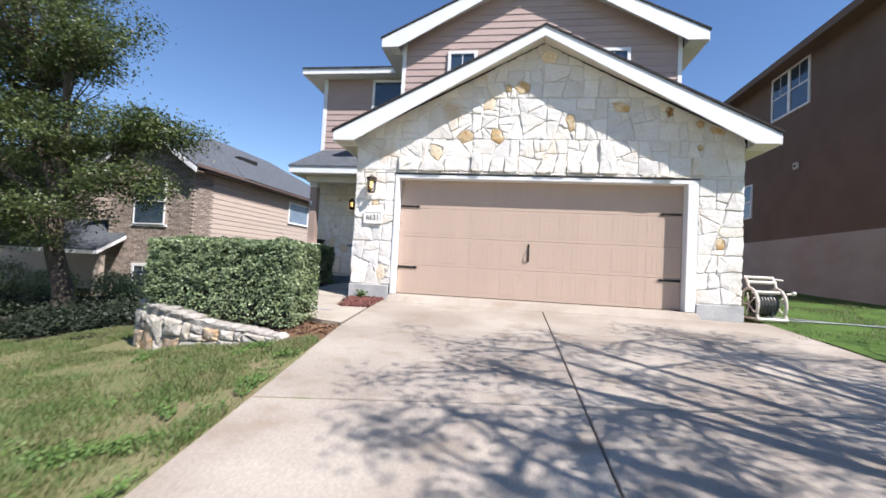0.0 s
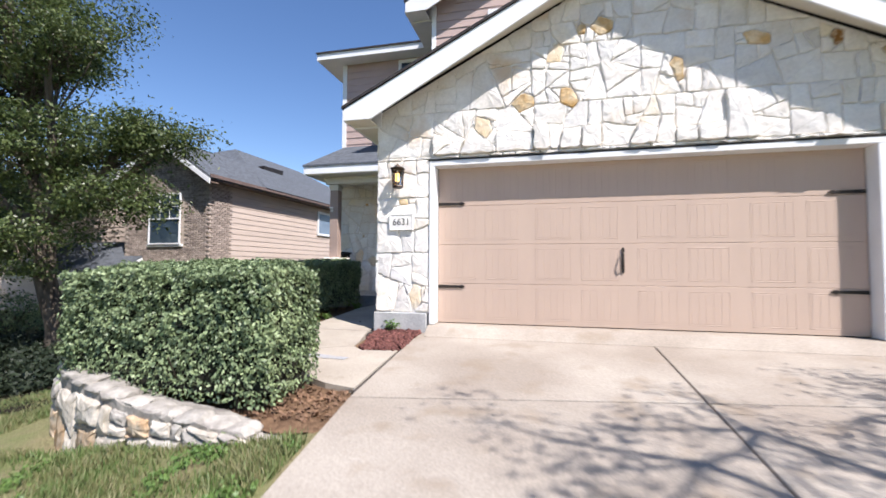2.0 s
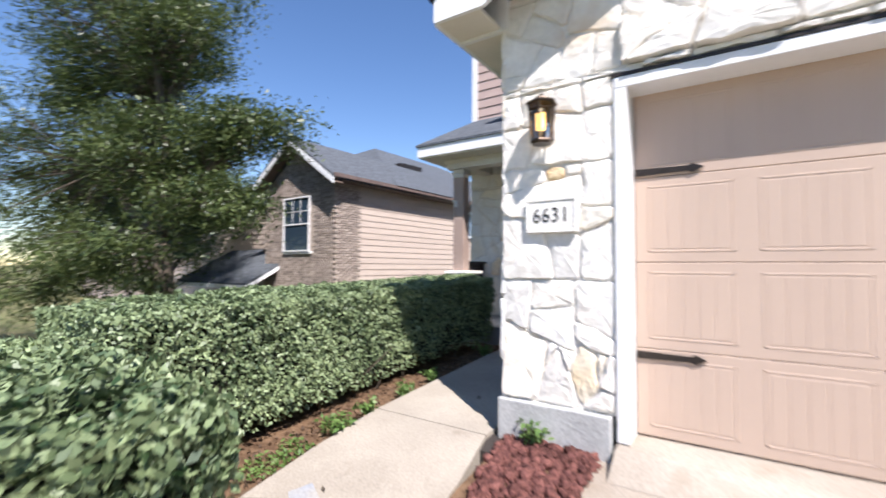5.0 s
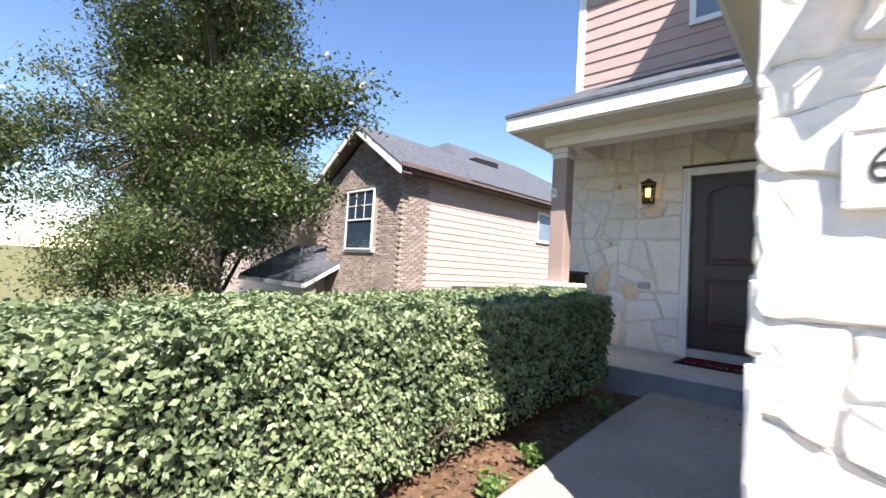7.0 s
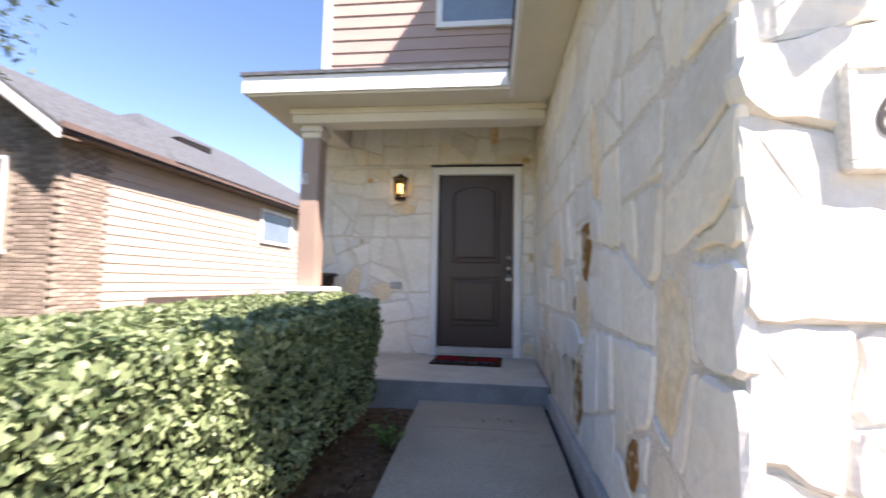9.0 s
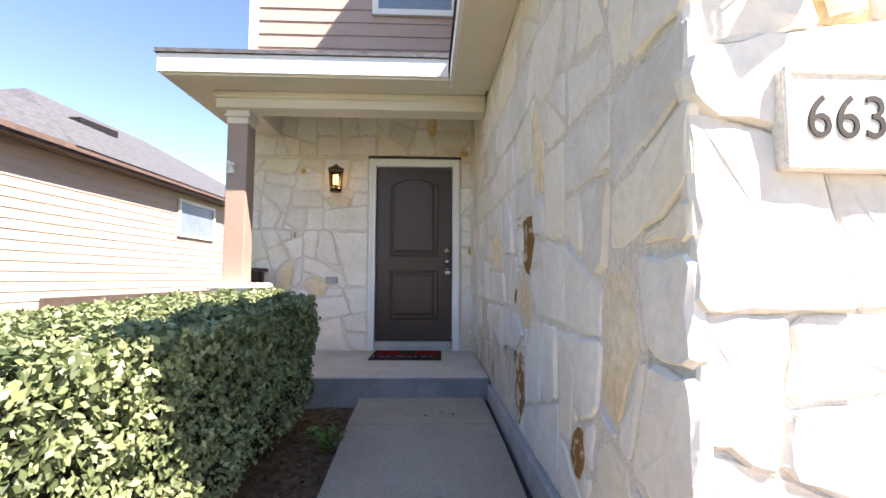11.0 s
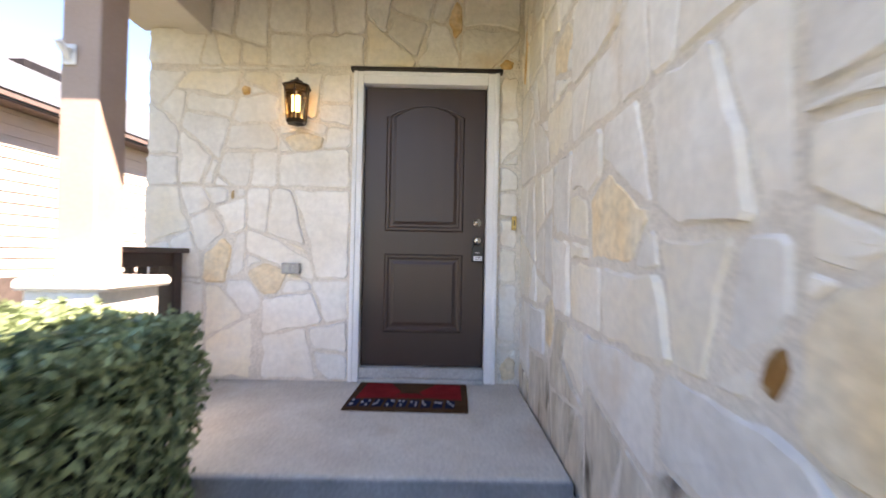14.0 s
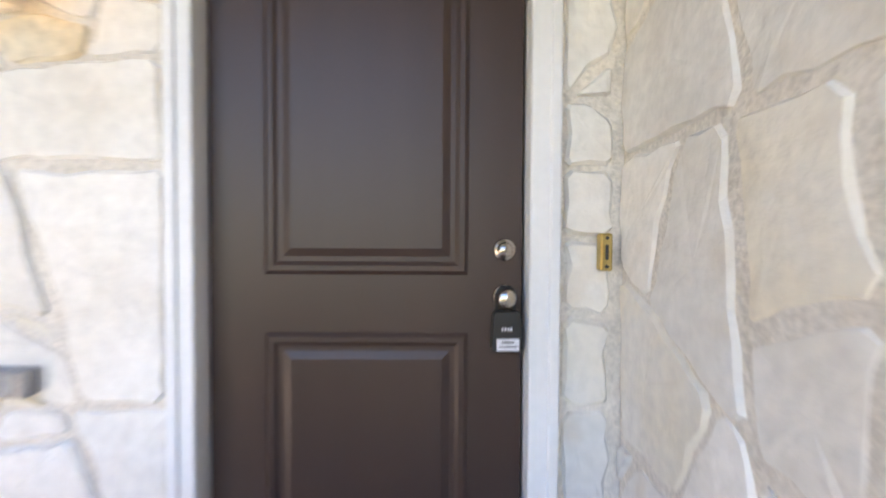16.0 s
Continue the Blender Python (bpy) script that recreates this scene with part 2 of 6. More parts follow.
M_PLASTIC = mat("beige_plastic", (0.62, 0.57, 0.50), (0.54, 0.49, 0.42), 0.5, 6.0, 60.0, 0.05)
M_HOSE = mat("grey_hose", (0.22, 0.25, 0.25), (0.16, 0.18, 0.18), 0.5, 10.0, 60.0, 0.05)
M_MAT_RED = mat("mat_red", (0.26, 0.02, 0.022), (0.19, 0.015, 0.018), 0.98, 9.0, 220.0, 0.7, spec=0.05)
M_MAT_BROWN = mat("mat_brown", (0.085, 0.045, 0.022), (0.06, 0.03, 0.016), 0.98, 9.0, 220.0, 0.7, spec=0.05)
M_MAT_BLUE = mat("mat_blue", (0.016, 0.02, 0.06), (0.012, 0.014, 0.04), 0.98, 9.0, 220.0, 0.7, spec=0.05)
M_MAT_WHITE = mat("mat_white", (0.45, 0.47, 0.52), (0.3, 0.33, 0.4), 0.98, 9.0, 220.0, 0.7, spec=0.05)
M_ROAD = mat("asphalt", (0.055, 0.053, 0.05), (0.042, 0.04, 0.039), 0.95, 2.0, 90.0, 0.4)
M_BULB = mat("lamp_glow", (1.0, 0.62, 0.22), (1.0, 0.62, 0.22), 0.5, 3.0, 30.0, 0.0, emit=1.7)
M_AMBER = glass_mat("seeded_glass", (0.45, 0.33, 0.16))
_n = M_AMBER.node_tree.nodes["Principled BSDF"]
_n.inputs["Transmission Weight"].default_value = 1.0
_n.inputs["Roughness"].default_value = 0.08
_n.inputs["Base Color"].default_value = (0.95, 0.86, 0.66, 1)


# ---- building helpers ----
def box(bm, x0, x1, y0, y1, z0, z1, bevel=0.0):
    vs = bmesh.ops.create_cube(bm, size=1.0)["verts"]
    for v in vs:
        v.co = Vector(((x0 + x1) / 2 + v.co.x * (x1 - x0), (y0 + y1) / 2 + v.co.y * (y1 - y0), (z0 + z1) / 2 + v.co.z * (z1 - z0)))
    if bevel:
        es = list({e for v in vs for e in v.link_edges})
        bmesh.ops.bevel(bm, geom=es, offset=bevel, segments=1, affect="EDGES", profile=0.5)
    return vs


def tube(bm, pts, r0, r1=None, sides=8, cap=True):
    """A tapered tube along points."""
    r1 = r0 if r1 is None else r1
    pts = [Vector(p) for p in pts]
    rings, ref = [], Vector((0.31, 0.77, 0.55))
    for i, p in enumerate(pts):
        d = (pts[min(i + 1, len(pts) - 1)] - pts[max(i - 1, 0)]).normalized()
        a = d.cross(ref)
        if a.length < 1e-3:
            a = d.cross(Vector((1, 0, 0)))
        a.normalize()
        b = d.cross(a)
        r = r0 + (r1 - r0) * i / max(len(pts) - 1, 1)
        rings.append([bm.verts.new(p + (a * math.cos(k * 2 * math.pi / sides) + b * math.sin(k * 2 * math.pi / sides)) * r) for k in range(sides)])
    for A, B in zip(rings, rings[1:]):
        for k in range(sides):
            bm.faces.new((A[k], A[(k + 1) % sides], B[(k + 1) % sides], B[k]))
    if cap:
        bm.faces.new(rings[0][::-1])
        bm.faces.new(rings[-1])


def prism(bm, pts, axis, lo, hi):
    """A polygon (two coordinates) pushed along an axis from lo to hi."""
    def co(p, d):
        return {"x": (d, p[0], p[1]), "y": (p[0], d, p[1]), "z": (p[0], p[1], d)}[axis]
    A = [bm.verts.new(co(p, lo)) for p in pts]
    B = [bm.verts.new(co(p, hi)) for p in pts]
    bm.faces.new(A[::-1])
    bm.faces.new(B)
    for i in range(len(pts)):
        j = (i + 1) % len(pts)
        bm.faces.new((A[i], A[j], B[j], B[i]))


def disc(bm, c, axis, r, depth, seg=24, r2=None):
    """A round plate or knob along an axis."""
    ends = [Vector(c), Vector(c) + Vector(axis).normalized() * depth]
    tube(bm, ends, r, r if r2 is None else r2, seg)


def done(bm, name, material, smooth=False):
    bmesh.ops.recalc_face_normals(bm, faces=bm.faces)
    me = bpy.data.meshes.new(name)
    bm.to_mesh(me)
    bm.free()
    me.materials.append(material)
    if smooth:
        me.polygons.foreach_set("use_smooth", [True] * len(me.polygons))
    return me


def thing(name, at, label="", category="", group="", kind=""):
    e = new(name)
    e.empty_display_size = 0.1
    e.location = at
    return tagged(e, label, category, group, kind)


def spot(o):
    """Where a thing or part stands, from its own place and its parents'."""
    m = Matrix.Translation(o.location)
    return spot(o.parent) @ o.matrix_parent_inverse @ m if o.parent else m


def hang(ob, parent):
    ob.parent = parent
    ob.matrix_parent_inverse = spot(parent).inverted()
    return ob


def part(name, bm, material, parent, label="", smooth=False):
    ob = new(name, done(bm, name, material, smooth))
    hang(ob, parent)
    return tagged(ob, label)


def solo(name, bm, material, label="", category="", kind="structure", smooth=False):
    return tagged(new(name, done(bm, name, material, smooth)), label, category, "", kind)


def raw_mesh(name, verts, quads, material):
    """A mesh from arrays of vertices and four-cornered faces."""
    me = bpy.data.meshes.new(name)
    me.vertices.add(len(verts))
    me.vertices.foreach_set("co", np.asarray(verts, np.float32).ravel())
    q = np.asarray(quads, np.int32)
    me.loops.add(q.size)
    me.loops.foreach_set("vertex_index", q.ravel())
    me.polygons.add(len(q))
    me.polygons.foreach_set("loop_start", np.arange(0, q.size, 4, dtype=np.int32))
    me.polygons.foreach_set("loop_total", np.full(len(q), 4, np.int32))
    me.update(calc_edges=True)
    me.materials.append(material)
    return me


def leaves_mesh(name, centres, normals, length, width, material, rng, tilt=0.7, fold=0.25):
    """Small leaves, each a folded pair of quads' worth of surface, facing roughly along the normals."""
    n = len(centres)
    N = normals + rng.normal(0, tilt, (n, 3))
    N /= np.linalg.norm(N, axis=1)[:, None] + 1e-9
    R = rng.normal(0, 1, (n, 3))
    A = np.cross(N, R)
    A /= np.linalg.norm(A, axis=1)[:, None] + 1e-9
    B = np.cross(N, A)
    s = rng.uniform(0.65, 1.3, (n, 1))
    L, W = length * s * 0.5, width * s * 0.5
    P = np.stack([centres - A * L, centres + B * W + N * W * fold, centres + A * L, centres - B * W + N * W * fold], 1).reshape(-1, 3)
    Q = np.arange(n * 4).reshape(-1, 4)
    return raw_mesh(name, P, Q, material)


# ---- ground ----
GY, SX, EY = 7.70, -1.96, 11.95      # garage front, garage side wall, entry wall
DRIVE_L, DRIVE_R = -1.32, 4.95


def drive_l(y):
    """The drive's west edge, which closes in a little towards the street."""
    return float(np.interp(y, [-2.0, 1.7, 2.9, 4.0, 5.5, 6.4, 7.7], [-0.28, -0.69, -0.85, -1.03, -1.20, -1.25, DRIVE_L]))


def slope(y):
    """The height of the drive, which climbs to the garage."""
    if y < 7.6:
        return -0.11 - 0.0706 * (7.6 - max(y, -8.0))
    return -0.11 * max(9.5 - y, 0.0) / 1.9


def ground_z(x, y):
    z = slope(y) - 0.05
    if x < drive_l(y) + 0.5:
        d = min(max(drive_l(y) - x - 0.14, 0.0), 8.0)
        z += 0.037
        z -= (0.155 * d - 0.004 * d * d) * min(max((y + 7.0) / 5.0, 0.0), 1.0)
    if -3.5 < x < drive_l(y) - 0.02 and 4.75 < y < 10.6:
        z -= 0.14
    if x > DRIVE_R:
        z += 0.02 + 0.035 * min(max(y - 8.0, 0.0), 8.0)
    return z + 0.03 * noise.noise(Vector((x * 0.6, y * 0.6, 0.0)))


def axis_steps(lo, hi, fine, far):
    a = list(np.arange(lo, hi, fine))
    k, left, right = fine, [lo], [hi]
    while right[-1] < far:
        k *= 1.6
        right.append(right[-1] + k)
        left.append(left[-1] - k)
    return left[:0:-1] + a + right


gx, gy = axis_steps(-14, 13, 0.45, 900), axis_steps(-9, 24, 0.45, 900)
gv = [(x, y, ground_z(x, y)) for y in gy for x in gx]
gw = len(gx)
gq = [(j * gw + i, j * gw + i + 1, (j + 1) * gw + i + 1, (j + 1) * gw + i) for j in range(len(gy) - 1) for i in range(gw - 1)]
ground = tagged(new("ground", raw_mesh("ground", gv, gq, M_LAWN)), "patchy front lawn sloping away beside the drive", "lawn", "", "structure")

bm = bmesh.new()
for i in range(8):
    x0, x1 = 4.97 + i * 0.63, 4.97 + (i + 1) * 0.63
    for j in range(22):
        y0, y1 = 2.0 + j * 0.7, 2.7 + j * 0.7
        vs = [bm.verts.new((x, y, ground_z(x, y) + 0.035)) for x, y in ((x0, y0), (x1, y0), (x1, y1), (x0, y1))]
        bm.faces.new(vs)
bmesh.ops.remove_doubles(bm, verts=bm.verts, dist=0.001)
solo("side_lawn", bm, M_LAWN_R, "bright green mown lawn between the two houses", "lawn")

# the street behind the start of the walk
bm = bmesh.new()
box(bm, -60, 60, -19.0, -9.35, -1.9, -1.225)
solo("road", bm, M_ROAD, "grey asphalt residential street", "road")

# drive: concrete panels between dark joints
drive = thing("driveway", (1.8, 4, 0), "stained pale concrete driveway with dark joints", "driveway", "", "structure")
bm = bmesh.new()
prism(bm, [(-9.4, slope(-8.0) - 0.20), (7.68, -0.32), (7.68, -0.145), (7.6, -0.145), (-8.0, slope(-8.0) - 0.035), (-9.4, slope(-8.0) - 0.035)], "x", DRIVE_L, DRIVE_R - 0.01)
for v in bm.verts:
    if v.co.x < 0:
        v.co.x = drive_l(v.co.y) + 0.015
part("joint_filler", bm, M_JOINT, drive)
ycuts = [-8.0, -5.4, -3.2, -1.1, 1.0, 3.24, 5.63, 7.665]
xcuts = [DRIVE_L, 1.46, DRIVE_R]
for j in range(len(ycuts) - 1):
    for i in range(2):
        bm = bmesh.new()
        g = 0.007
        x0, x1, y0, y1 = xcuts[i] + (g if i else 0), xcuts[i + 1] - (0 if i else g), ycuts[j] + 0.015, ycuts[j + 1] - 0.015
        vs = box(bm, x0, x1, y0, y1, -0.09, 0.0, 0.006)
        for v in bm.verts:
            near_end = j if v.co.y < (y0 + y1) / 2 else j + 1
            if 0 < near_end < len(ycuts) - 1:
                v.co.y += 0.15 * (v.co.x - 0.85)
            v.co.z += slope(v.co.y)
            if v.co.x < 0:
                v.co.x += drive_l(v.co.y) - DRIVE_L
        part("slab", bm, M_CONCRETE, drive)
bm = bmesh.new()
prism(bm, [(7.42, -0.119), (7.60, -0.022), (7.64, -0.008), (7.9, -0.002), (7.9, -0.3), (7.42, -0.3)], "x", -1.205, 3.895)
part("apron", bm, M_CONCRETE, drive, "short concrete ramp up to the garage sill")

# front walk: curved concrete from the drive to the step
left_edge = [(-1.222, 5.48), (-1.52, 5.55), (-2.20, 5.92), (-2.80, 6.32), (-2.91, 6.9), (-3.0, 7.6), (-3.03, 9.5), (-3.05, 9.9), (-3.07, 10.58)]
right_edge = [(-1.246, 5.9), (-1.287, 6.70), (-1.68, 6.64), (-1.85, 6.79), (-1.875, 7.0), (-2.025, 7.6), (-2.03, 9.5), (-2.03, 9.9), (-2.03, 10.58)]
walkway = thing("front_walk", (-2.4, 8, 0), "pale concrete front walk curving to the porch step", "walkway", "", "structure")
for a, b in ((0, 3), (3, 5), (5, 7), (7, 8)):
    bm = bmesh.new()
    for i in range(a, b):
        quad = [left_edge[i], right_edge[i], right_edge[i + 1], left_edge[i + 1]]
        if i == a and a:
            quad = [(p[0], p[1] + (0.012 if k < 2 else 0)) for k, p in enumerate(quad)]
        top = [bm.verts.new((x, y, slope(y) + 0.004)) for x, y in quad]
        low = [bm.verts.new((x, y, slope(y) - 0.22)) for x, y in quad]
        bm.faces.new(top)
        bm.faces.new(low[::-1])
        for k in range(4):
            bm.faces.new((top[k], low[k], low[(k + 1) % 4], top[(k + 1) % 4]))
    bmesh.ops.remove_doubles(bm, verts=bm.verts, dist=0.0005)
    part("slab", bm, M_WALK, walkway)

bm = bmesh.new()
for ya, yb in zip((5.44, 5.9, 6.4, 7.0), (5.9, 6.4, 7.0, 7.64)):
    A = [bm.verts.new((drive_l(y) + o, y, slope(y) - d)) for y, o, d in ((ya, 0.012, 0.012), (ya, -0.035, 0.012), (yb, -0.035, 0.012), (yb, 0.012, 0.012))]
    B = [bm.verts.new(v.co + Vector((0, 0, -0.15))) for v in A]
    bm.faces.new(A), bm.faces.new(B[::-1])
    for k in range(4):
        bm.faces.new((A[k], B[k], B[(k + 1) % 4], A[(k + 1) % 4]))
for ya, yb in ((7.45, 9.0), (9.0, 10.58)):
    vs = box(bm, SX - 0.09, SX + 0.05, ya, yb, -0.25, 0.0)
    for v in vs:
        v.co.z += slope(v.co.y) - 0.022
part("joint_filler", bm, M_JOINT, walkway)

bm = bmesh.new()
streak = [(-2.50, 6.36), (-2.28, 6.22), (-1.95, 6.14), (-1.62, 6.12), (-1.60, 6.20), (-1.92, 6.25), (-2.22, 6.36), (-2.46, 6.48)]
A = [bm.verts.new((x * 1.045, y * 1.045 - 0.16, slope(y * 1.045 - 0.16) + 0.0085)) for x, y in streak]
bm.faces.new(A)
part("paint_streak", bm, mat("pale_blue_paint", (0.31, 0.33, 0.37), (0.37, 0.34, 0.30), 0.85, 5.0, 50.0, 0.1), walkway, "faded pale blue paint streak")

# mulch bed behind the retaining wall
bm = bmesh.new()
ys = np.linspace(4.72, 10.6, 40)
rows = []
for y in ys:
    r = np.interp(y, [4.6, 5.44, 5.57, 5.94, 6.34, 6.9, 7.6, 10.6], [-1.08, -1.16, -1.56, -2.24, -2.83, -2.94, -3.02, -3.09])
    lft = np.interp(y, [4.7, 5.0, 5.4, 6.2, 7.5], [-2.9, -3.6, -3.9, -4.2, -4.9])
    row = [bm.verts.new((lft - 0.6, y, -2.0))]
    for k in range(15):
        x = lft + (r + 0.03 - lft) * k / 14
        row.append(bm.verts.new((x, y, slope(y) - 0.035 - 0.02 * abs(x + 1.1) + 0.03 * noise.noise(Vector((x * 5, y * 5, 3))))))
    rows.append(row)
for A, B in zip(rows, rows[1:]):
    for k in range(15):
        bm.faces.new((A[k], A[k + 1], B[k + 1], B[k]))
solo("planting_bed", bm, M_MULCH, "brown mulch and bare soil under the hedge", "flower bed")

# near-black sheet that paints shade onto the ground under the oak
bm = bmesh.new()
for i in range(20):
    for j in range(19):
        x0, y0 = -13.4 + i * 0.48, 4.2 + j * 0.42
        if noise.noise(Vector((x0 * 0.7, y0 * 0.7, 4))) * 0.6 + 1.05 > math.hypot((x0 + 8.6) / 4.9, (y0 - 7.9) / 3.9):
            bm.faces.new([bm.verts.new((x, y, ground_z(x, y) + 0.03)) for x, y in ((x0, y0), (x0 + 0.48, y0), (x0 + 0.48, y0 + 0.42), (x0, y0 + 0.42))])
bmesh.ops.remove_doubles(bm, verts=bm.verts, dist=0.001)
solo("leaf_litter", bm, M_OAK_SHADE, "ground sheet coloured near-black in place of shade under the oak", "ground cover")


# ---- stone veneer ----
def clip_poly(poly, a, b, c):
    """Keep the side a*u + b*v <= c of a polygon."""
    out = []
    for i, p in enumerate(poly):
        q = poly[(i + 1) % len(poly)]
        dp, dq = a * p[0] + b * p[1] - c, a * q[0] + b * q[1] - c
        if dp <= 0:
            out.append(p)
        if (dp < 0) != (dq < 0) and abs(dp - dq) > 1e-9:
            t = dp / (dp - dq)
            out.append((p[0] + (q[0] - p[0]) * t, p[1] + (q[1] - p[1]) * t))
    return out


def area(poly):
    return 0.5 * abs(sum(p[0] * q[1] - q[0] * p[1] for p, q in zip(poly, poly[1:] + poly[:1])))


def stout(poly):
    """How compact a polygon is: area over the square of its perimeter."""
    return area(poly) / sum(math.dist(p, q) for p, q in zip(poly, poly[1:] + poly[:1])) ** 2


def inset(poly, d):
    """Move each side of a convex polygon inwards."""
    cx, cy = sum(p[0] for p in poly) / len(poly), sum(p[1] for p in poly) / len(poly)
    out = list(poly)
    for i, p in enumerate(poly):
        q = poly[(i + 1) % len(poly)]
        nx, ny = q[1] - p[1], p[0] - q[0]
        ln = math.hypot(nx, ny)
        if ln < 1e-6:
            continue
        nx, ny = nx / ln, ny / ln
        if nx * (cx - p[0]) + ny * (cy - p[1]) > 0:
            nx, ny = -nx, -ny
        out = clip_poly(out, nx, ny, nx * p[0] + ny * p[1] - d)
        if len(out) < 3:
            return []
    return out


def random_lozenge(u, v, w, h, tilt, rng):
    """An irregular convex stone outline about (u, v)."""
    pts = []
    for k in range(5):
        a = (k + rng.uniform(-0.24, 0.24)) * math.pi * 0.4 + 0.5
        x, y = math.cos(a) * w * 0.60, math.sin(a) * h * 0.60
        c, d = math.cos(radians(tilt)), math.sin(radians(tilt))
        pts.append((u + x * c - y * d, v + x * d + y * c))
    return pts


def beyond(poly, other):
    """The pieces of a polygon outside another convex one."""
    cu, cv = sum(p[0] for p in other) / len(other), sum(p[1] for p in other) / len(other)
    sides = []
    for p, q in zip(other, other[1:] + other[:1]):
        nu, nv = q[1] - p[1], p[0] - q[0]
        if nu * (cu - p[0]) + nv * (cv - p[1]) > 0:
            nu, nv = -nu, -nv
        c = nu * p[0] + nv * p[1]
        keep = clip_poly(poly, -nu, -nv, -c)
        sides.append((-area(keep) if len(keep) > 2 else 0.0, nu, nv, c))
    out = []
    for _, nu, nv, c in sorted(sides):
        keep = clip_poly(poly, -nu, -nv, -c) if len(poly) > 2 else []
        if len(keep) > 2:
            out.append(keep)
        poly = clip_poly(poly, nu, nv, c) if len(poly) > 2 else []
    return out


def split_stone(poly, size, rng, out, depth=0):
    """Break a block across its length until the pieces are stones of about the given size."""
    if area(poly) < size * size * rng.lognormal(0.18, 0.42) or depth > 9:
        out.append(poly)
        return
    cu, cv = sum(p[0] for p in poly) / len(poly), sum(p[1] for p in poly) / len(poly)
    suu = sum((p[0] - cu) ** 2 for p in poly)
    svv = sum((p[1] - cv) ** 2 for p in poly)
    suv = sum((p[0] - cu) * (p[1] - cv) for p in poly)
    best = None
    for _ in range(5):
        ang = 0.5 * math.atan2(2 * suv, suu - svv) + rng.normal(0, 0.36)
        ca, cb = math.cos(ang), math.sin(ang)
        ext = max(abs(ca * (p[0] - cu) + cb * (p[1] - cv)) for p in poly)
        k = ca * cu + cb * cv + rng.uniform(-0.36, 0.36) * ext
        halves = [clip_poly(poly, ca, cb, k), clip_poly(poly, -ca, -cb, -k)]
        if min(len(h) for h in halves) > 2:
            score = min(stout(h) for h in halves) - 0.03 * sum(len(h) == 3 for h in halves) + rng.uniform(0, 0.012)
            if best is None or score > best[0]:
                best = (score, halves)
    if best is None:
        out.append(poly)
        return
    for half in best[1]:
        split_stone(half, size, rng, out, depth + 1)


def stone_cells(region, holes, size, rng, gap, specials=()):
    """Random rubble that fills a convex region round rectangular holes: (outline, tint) pairs."""
    u0, u1 = min(p[0] for p in region), max(p[0] for p in region)
    v0, v1 = min(p[1] for p in region), max(p[1] for p in region)
    raw = []
    block = size * 2.3
    v = v0
    while v < v1 - 1e-6:
        vt = v + block * rng.uniform(0.75, 1.25)
        vt = v1 if vt > v1 - 0.4 * block else vt
        u = u0
        while u < u1 - 1e-6:
            ut = u + block * rng.uniform(0.7, 1.5)
            ut = u1 if ut > u1 - 0.4 * block else ut
            split_stone([(u, v), (ut, v), (ut, vt), (u, vt)], size, rng, raw)
            u = ut
        v = vt
    more = []
    for poly in raw:
        if rng.random() < 0.12 and len(poly) > 3 and area(poly) > 0.5 * size * size:
            # a corner knocked off, with a small stone in it
            m = int(rng.integers(0, len(poly)))
            p, q, o = poly[m], poly[(m + 1) % len(poly)], poly[m - 1]
            fq, fo = rng.uniform(0.25, 0.5, 2)
            x, y = (p[0] + (q[0] - p[0]) * fq, p[1] + (q[1] - p[1]) * fq), (p[0] + (o[0] - p[0]) * fo, p[1] + (o[1] - p[1]) * fo)
            more += [poly[:m] + [y, x] + poly[m + 1:], [p, x, y]]
        else:
            more.append(poly)
    marked = [(random_lozenge(*sp[:5], rng), sp[5]) for sp in specials]
    cells, todo = [], []
    for poly, tint in [(c, "") for c in more] + marked:
        todo.append((poly, tint))
    for lz, _ in marked:
        rest = []
        for poly, tint in todo:
            touched = not tint and math.dist(poly[0], lz[0]) < 2.0
            rest += [(q, "") for q in beyond(poly, lz) if area(q) > 0.002] if touched else [(poly, tint)]
        todo = rest
    for poly, tint in todo:
        cu, cv = sum(p[0] for p in region) / len(region), sum(p[1] for p in region) / len(region)
        for p, q in zip(region, region[1:] + region[:1]):
            nu, nv = q[1] - p[1], p[0] - q[0]
            if nu * (cu - p[0]) + nv * (cv - p[1]) > 0:
                nu, nv = -nu, -nv
            poly = clip_poly(poly, nu, nv, nu * p[0] + nv * p[1]) if len(poly) > 2 else []
        pieces = [poly] if len(poly) > 2 else []
        for hu0, hu1, hv0, hv1 in holes:
            out = []
            for q in pieces:
                out += [clip_poly(q, 0, -1, -hv1), clip_poly(q, 0, 1, hv0)]
                mid = clip_poly(q, 0, 1, hv1)
                mid = clip_poly(mid, 0, -1, -hv0) if len(mid) > 2 else []
                out += [clip_poly(mid, 1, 0, hu0), clip_poly(mid, -1, 0, -hu1)] if len(mid) > 2 else []
            pieces = [q for q in out if len(q) > 2]
        for q in pieces:
            q = inset(q, gap * rng.uniform(0.6, 1.5))
            if len(q) > 2 and area(q) > 0.0014 and stout(q) > 0.012:
                cells.append((q, tint))
    return cells


